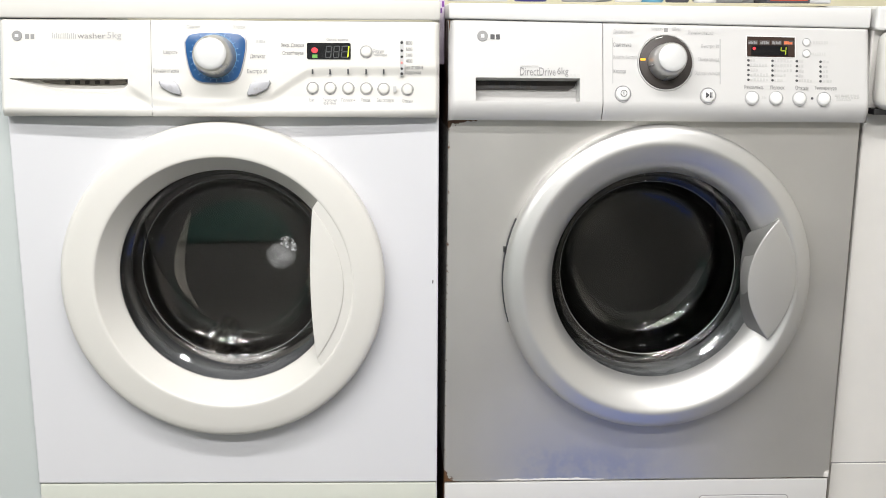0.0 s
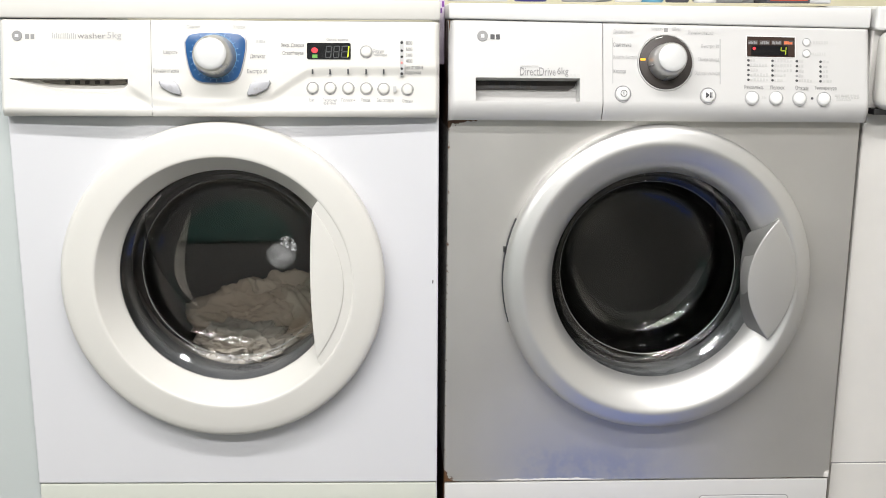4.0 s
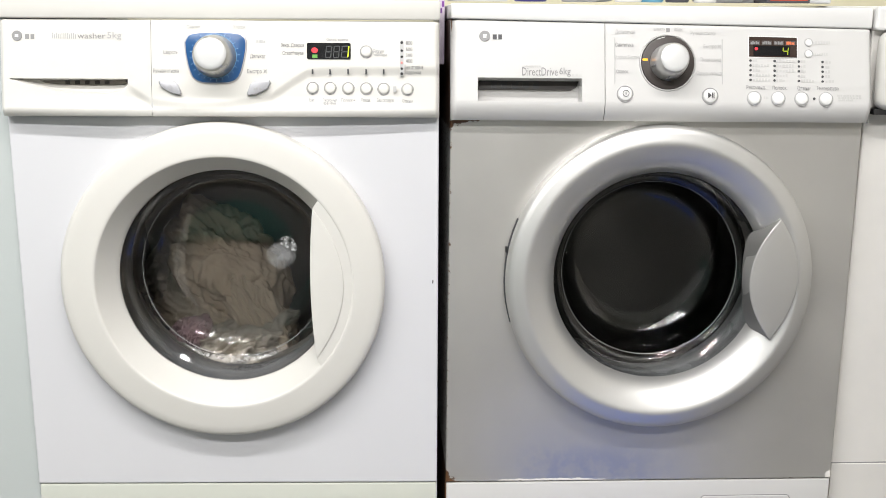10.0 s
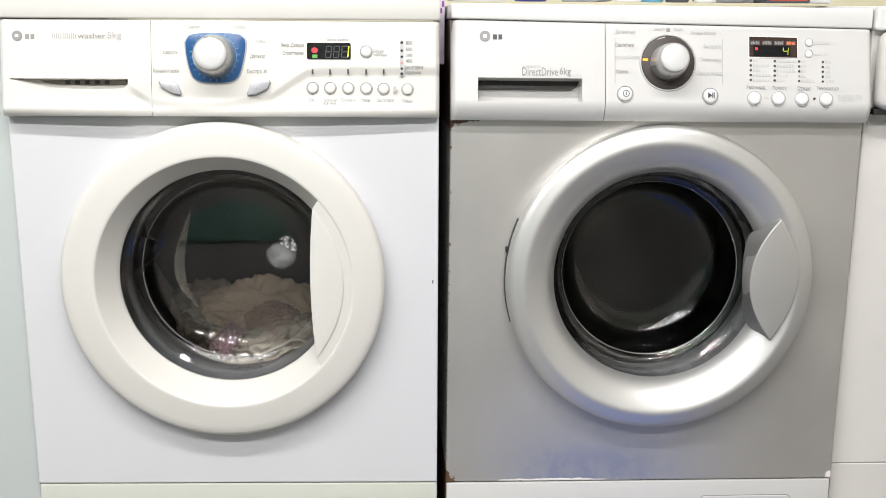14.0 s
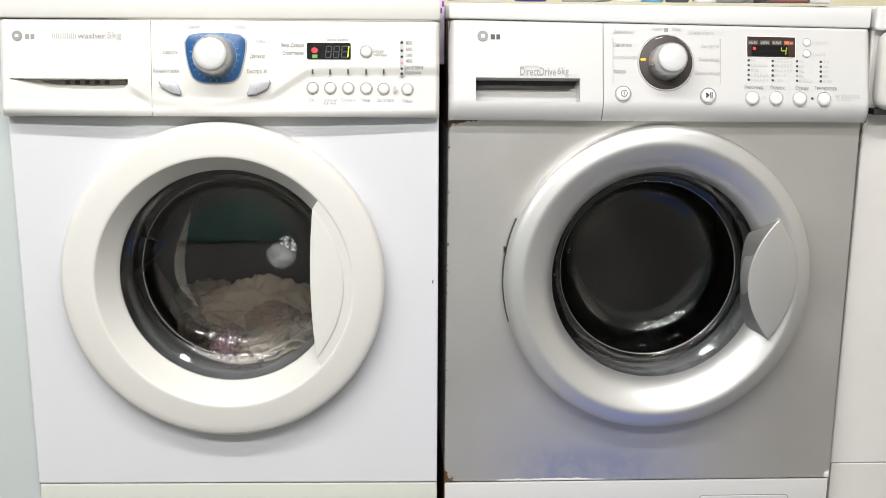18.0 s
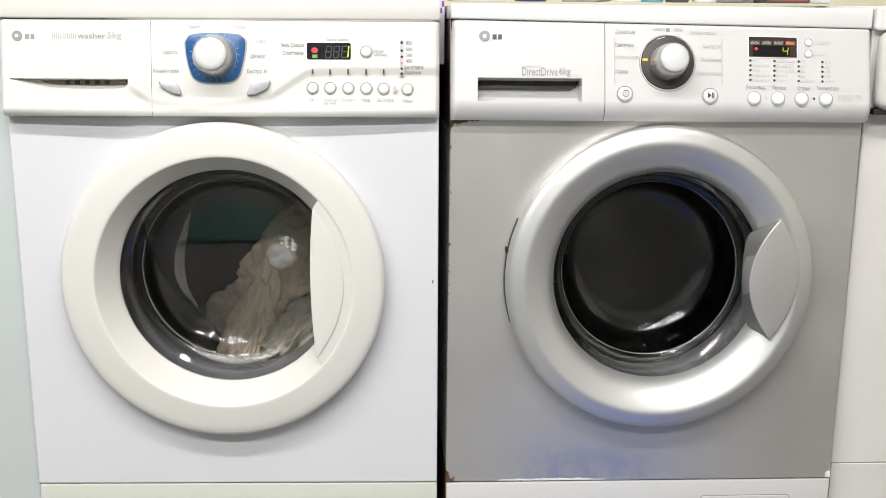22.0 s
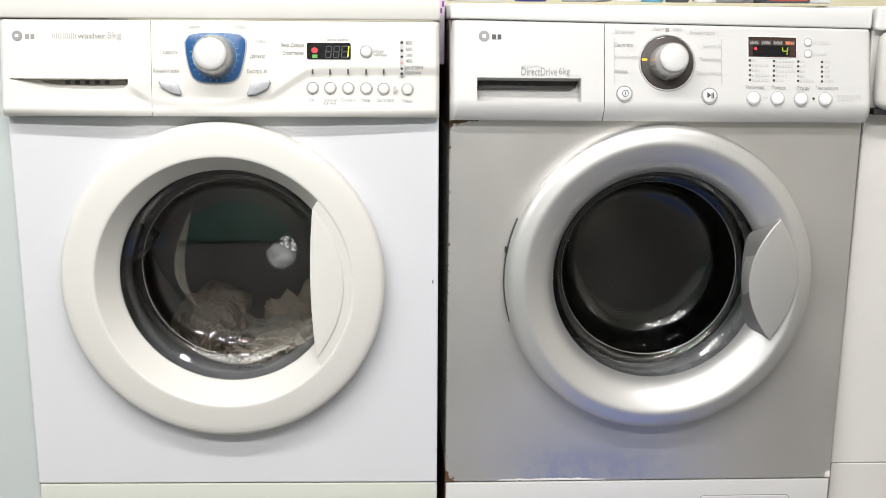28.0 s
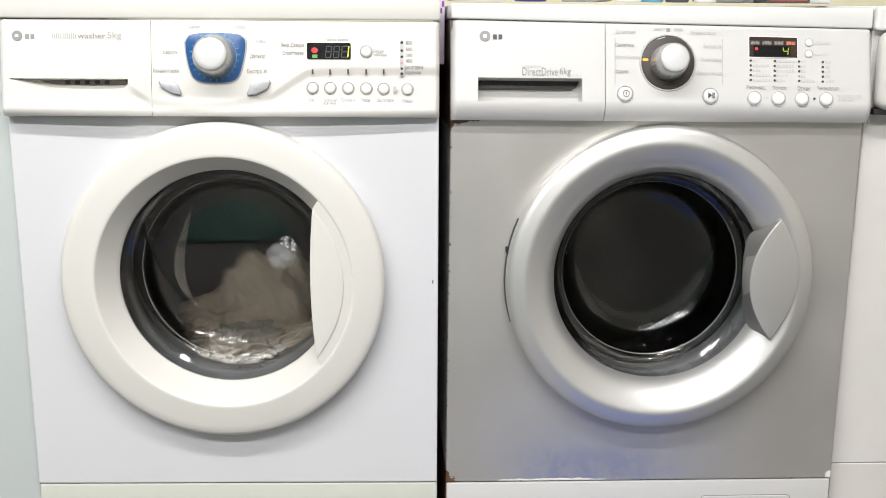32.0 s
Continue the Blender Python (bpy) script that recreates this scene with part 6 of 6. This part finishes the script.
    turn = [
        (0.0, 0), (0.2, 39), (0.4, 95), (0.6, 151), (0.8, 207), (1.0, 263), (1.2, 319), (1.4, 375), (1.6, 431), (1.8, 487), (2.0, 543), (2.2, 599), 
        (2.4, 655), (2.6, 711), (2.8, 767), (3.0, 823), (3.2, 879), (3.4, 924), (3.6, 924), (3.8, 924), (4.0, 924), (4.2, 924), (4.4, 924), (4.6, 924), 
        (4.8, 924), (5.0, 924), (5.2, 924), (5.4, 924), (5.6, 924), (5.8, 924), (6.0, 924), (6.2, 924), (6.4, 885), (6.6, 829), (6.8, 773), (7.0, 717), 
        (7.2, 661), (7.4, 605), (7.6, 549), (7.8, 493), (8.0, 437), (8.2, 381), (8.4, 325), (8.6, 269), (8.8, 213), (9.0, 157), (9.2, 101), (9.4, 45), 
        (9.6, -11), (9.8, -67), (10.0, -123), (10.2, -179), (10.4, -235), (10.6, -291), (10.8, -347), (11.0, -403), (11.2, -459), (11.4, -515), (11.6, -571), (11.8, -627), 
        (12.0, -683), (12.2, -739), (12.4, -784), (12.6, -784), (12.8, -784), (13.0, -784), (13.2, -784), (13.4, -784), (13.6, -784), (13.8, -784), (14.0, -784), (14.2, -784), 
        (14.4, -784), (14.6, -784), (14.8, -784), (15.0, -784), (15.2, -784), (15.4, -784), (15.6, -784), (15.8, -784), (16.0, -784), (16.2, -784), (16.4, -784), (16.6, -784), 
        (16.8, -784), (17.0, -784), (17.2, -784), (17.4, -784), (17.6, -784), (17.8, -784), (18.0, -784), (18.2, -784), (18.4, -759), (18.6, -706), (18.8, -650), (19.0, -594), 
        (19.2, -538), (19.4, -482), (19.6, -426), (19.8, -370), (20.0, -314), (20.2, -258), (20.4, -202), (20.6, -146), (20.8, -90), (21.0, -34), (21.2, 22), (21.4, 78), 
        (21.6, 134), (21.8, 190), (22.0, 246), (22.2, 302), (22.4, 358), (22.6, 414), (22.8, 470), (23.0, 526), (23.2, 582), (23.4, 638), (23.6, 694), (23.8, 750), 
        (24.0, 806), (24.2, 862), (24.4, 918), (24.6, 974), (24.8, 1030), (25.0, 1086), (25.2, 1142), (25.4, 1198), (25.6, 1254), (25.8, 1310), (26.0, 1366), (26.2, 1383), 
        (26.4, 1383), (26.6, 1383), (26.8, 1383), (27.0, 1383), (27.2, 1383), (27.4, 1383), (27.6, 1383), (27.8, 1383), (28.0, 1383), (28.2, 1383), (28.4, 1383), (28.6, 1383), 
        (28.8, 1383), (29.0, 1383), (29.2, 1383), (29.4, 1383), (29.6, 1383), (29.8, 1383), (30.0, 1383), (30.2, 1383), (30.4, 1383), (30.6, 1344), (30.8, 1288), (31.0, 1232), 
        (31.2, 1176), (31.4, 1120), (31.6, 1064), (31.8, 1008), (32.0, 952), ]
    walk(white_drum, [(t, pose(0.2918, 0, 0.4462, 0, a, 0)) for t, a in turn])
    shake = [(0.0, 0), 
        (7.0, 0.0), (7.1, 0.7), (7.2, 0.0), (7.3, 0.4), (7.4, 0.3), (7.5, 0.3), (7.6, 1.2), (7.7, 0.1), (7.8, 1.3), (7.9, 0.3), (8.0, 2.0), (8.1, 0.4), (8.2, 1.4), (8.3, 0.0), 
        (8.4, 1.4), (8.5, 0.8), (8.6, 2.6), (8.7, 0.2), (8.8, 2.2), (8.9, 0.2), (9.0, -0.3), (9.1, 2.6), (9.2, 0.1), (9.3, 2.7), (9.4, 0.3), (9.5, -0.3), (9.6, 3.2), (9.7, 0.5), 
        (9.8, 3.1), (9.9, 0.0), (10.0, 3.2), (10.1, 0.0), (10.2, 3.7), (10.3, 0.1), (10.4, 3.5), (10.5, 3.6), (10.6, 0.3), (10.7, 3.3), (10.8, 0.1), (10.9, 3.5), (11.0, 0.0), (11.1, 3.1), 
        (11.2, 0.0), (11.3, 3.3), (11.4, 0.1), (11.5, 1.6), (11.6, 3.1), (11.7, 0.0), (11.8, 3.4), (11.9, 0.5), (12.0, 3.4), (12.1, 0.3), (12.2, 3.2), (12.3, 0.1), (12.4, 3.5), (12.5, 0.0), 
        (12.6, 3.1), (12.7, 0.0), (12.8, 3.1), (12.9, 0.2), (13.0, 3.8), (13.1, 0.2), (13.2, 3.6), (13.3, 0.0), (13.4, 3.2), (13.5, 0.2), (13.6, 3.3), (13.7, 0.1), (13.8, 3.3), (13.9, 0.5), 
        (14.0, 3.5), (14.1, 0.1), (14.2, 3.6), (14.3, 0.5), (14.4, 3.3), (14.5, 0.0), (14.6, 3.2), (14.7, 0.4), (14.8, 3.1), (14.9, 0.0), (15.0, 3.2), (15.1, 0.0), (15.2, 3.2), (15.3, 0.2), 
        (15.4, 3.5), (15.5, 3.2), (15.6, 0.2), (15.7, 3.5), (15.8, 0.0), (15.9, 3.4), (16.0, 0.2), (16.1, 3.5), (16.2, 0.3), (16.3, 3.4), (16.4, 0.2), (16.5, 1.6), (16.6, 3.5), (16.7, 0.4), 
        (16.8, 3.1), (16.9, 0.4), (17.0, 1.0), (17.1, 3.2), (17.2, 0.3), (17.3, 3.5), (17.4, 0.4), (17.5, 3.0), (17.6, 0.5), (17.7, 3.3), (17.8, 0.0), (17.9, 3.4), (18.0, 0.3), (18.1, 3.2), 
        (18.2, 0.0), (18.3, 3.2), (18.4, 0.5), (18.5, 3.8), (18.6, 0.0), (18.7, 3.6), (18.8, 0.4), (18.9, 3.7), (19.0, 0.0), (19.1, 3.6), (19.2, 0.3), (19.3, 3.1), (19.4, 0.1), (19.5, 2.6), 
        (19.6, 0.4), (19.7, 3.2), (19.8, 0.0), (19.9, 3.5), (20.0, 0.3), (20.1, 3.5), (20.2, 0.0), (20.3, 3.5), (20.4, 0.3), (20.5, 0.6), (20.6, 3.4), (20.7, 0.4), (20.8, 3.4), (20.9, 0.3), 
        (21.0, 3.5), (21.1, 0.3), (21.2, 3.5), (21.3, 0.2), (21.4, 3.2), (21.5, 0.5), (21.6, 3.5), (21.7, 0.2), (21.8, 3.3), (21.9, 0.0), (22.0, 3.0), (22.1, 0.4), (22.2, 3.5), (22.3, 0.2), 
        (22.4, 3.1), (22.5, 0.3), (22.6, 3.4), (22.7, 0.4), (22.8, 3.2), (22.9, 0.0), (23.0, 0.4), (23.1, 3.6), (23.2, 0.0), (23.3, 3.7), (23.4, 0.5), (23.5, 3.5), (23.6, 0.2), (23.7, 3.4), 
        (23.8, 0.2), (23.9, 3.1), (24.0, 0.3), (24.1, 3.5), (24.2, 0.3), (24.3, 3.3), (24.4, 0.4), (24.5, 2.6), (24.6, 0.2), (24.7, 3.5), (24.8, 0.4), (24.9, 3.2), (25.0, 3.1), (25.1, 0.4), 
        (25.2, 3.3), (25.3, 0.0), (25.4, 3.6), (25.5, 0.2), (25.6, 3.1), (25.7, 0.4), (25.8, 3.4), (25.9, 0.2), (26.0, 3.2), (26.1, 0.2), (26.2, 3.6), (26.3, 0.2), (26.4, 3.1), (26.5, 3.2), 
        (26.6, 0.0), (26.7, 3.3), (26.8, 0.0), (26.9, 3.2), (27.0, 3.2), (27.1, 0.1), (27.2, 3.5), (27.3, 0.1), (27.4, 3.2), (27.5, 2.4), (27.6, 0.1), (27.7, 3.2), (27.8, 0.5), (27.9, 3.6), 
        (28.0, 2.2), (28.1, 0.3), (28.2, 3.1), (28.3, 0.2), (28.4, 3.6), (28.5, 0.3), (28.6, 3.5), (28.7, 0.1), (28.8, 3.3), (28.9, 0.0), (29.0, 2.6), (29.1, 0.0), (29.2, 3.4), (29.3, 0.3), 
        (29.4, 3.2), (29.5, 1.5), (29.6, 3.5), (29.7, 0.1), (29.8, 3.2), (29.9, 0.2), (30.0, 0.5), (30.1, 3.6), (30.2, 0.3), (30.3, 3.3), (30.4, 0.0), (30.5, 3.4), (30.6, 0.1), (30.7, 3.5), 
        (30.8, 0.3), (30.9, 3.3), (31.0, 1.4), (31.1, 3.2), (31.2, 0.4), (31.3, 3.2), (31.4, 0.1), (31.5, 0.5), (31.6, 3.5), (31.7, 0.2), (31.8, 3.1), (31.9, 0.0), (32.0, 3.5), ]
    base = silver.matrix_world.copy()
    walk(silver, [(t, pose(0.0008 * a, 0, 0, 0, 0.012 * a, 0) @ base) for t, a in shake])


motions()
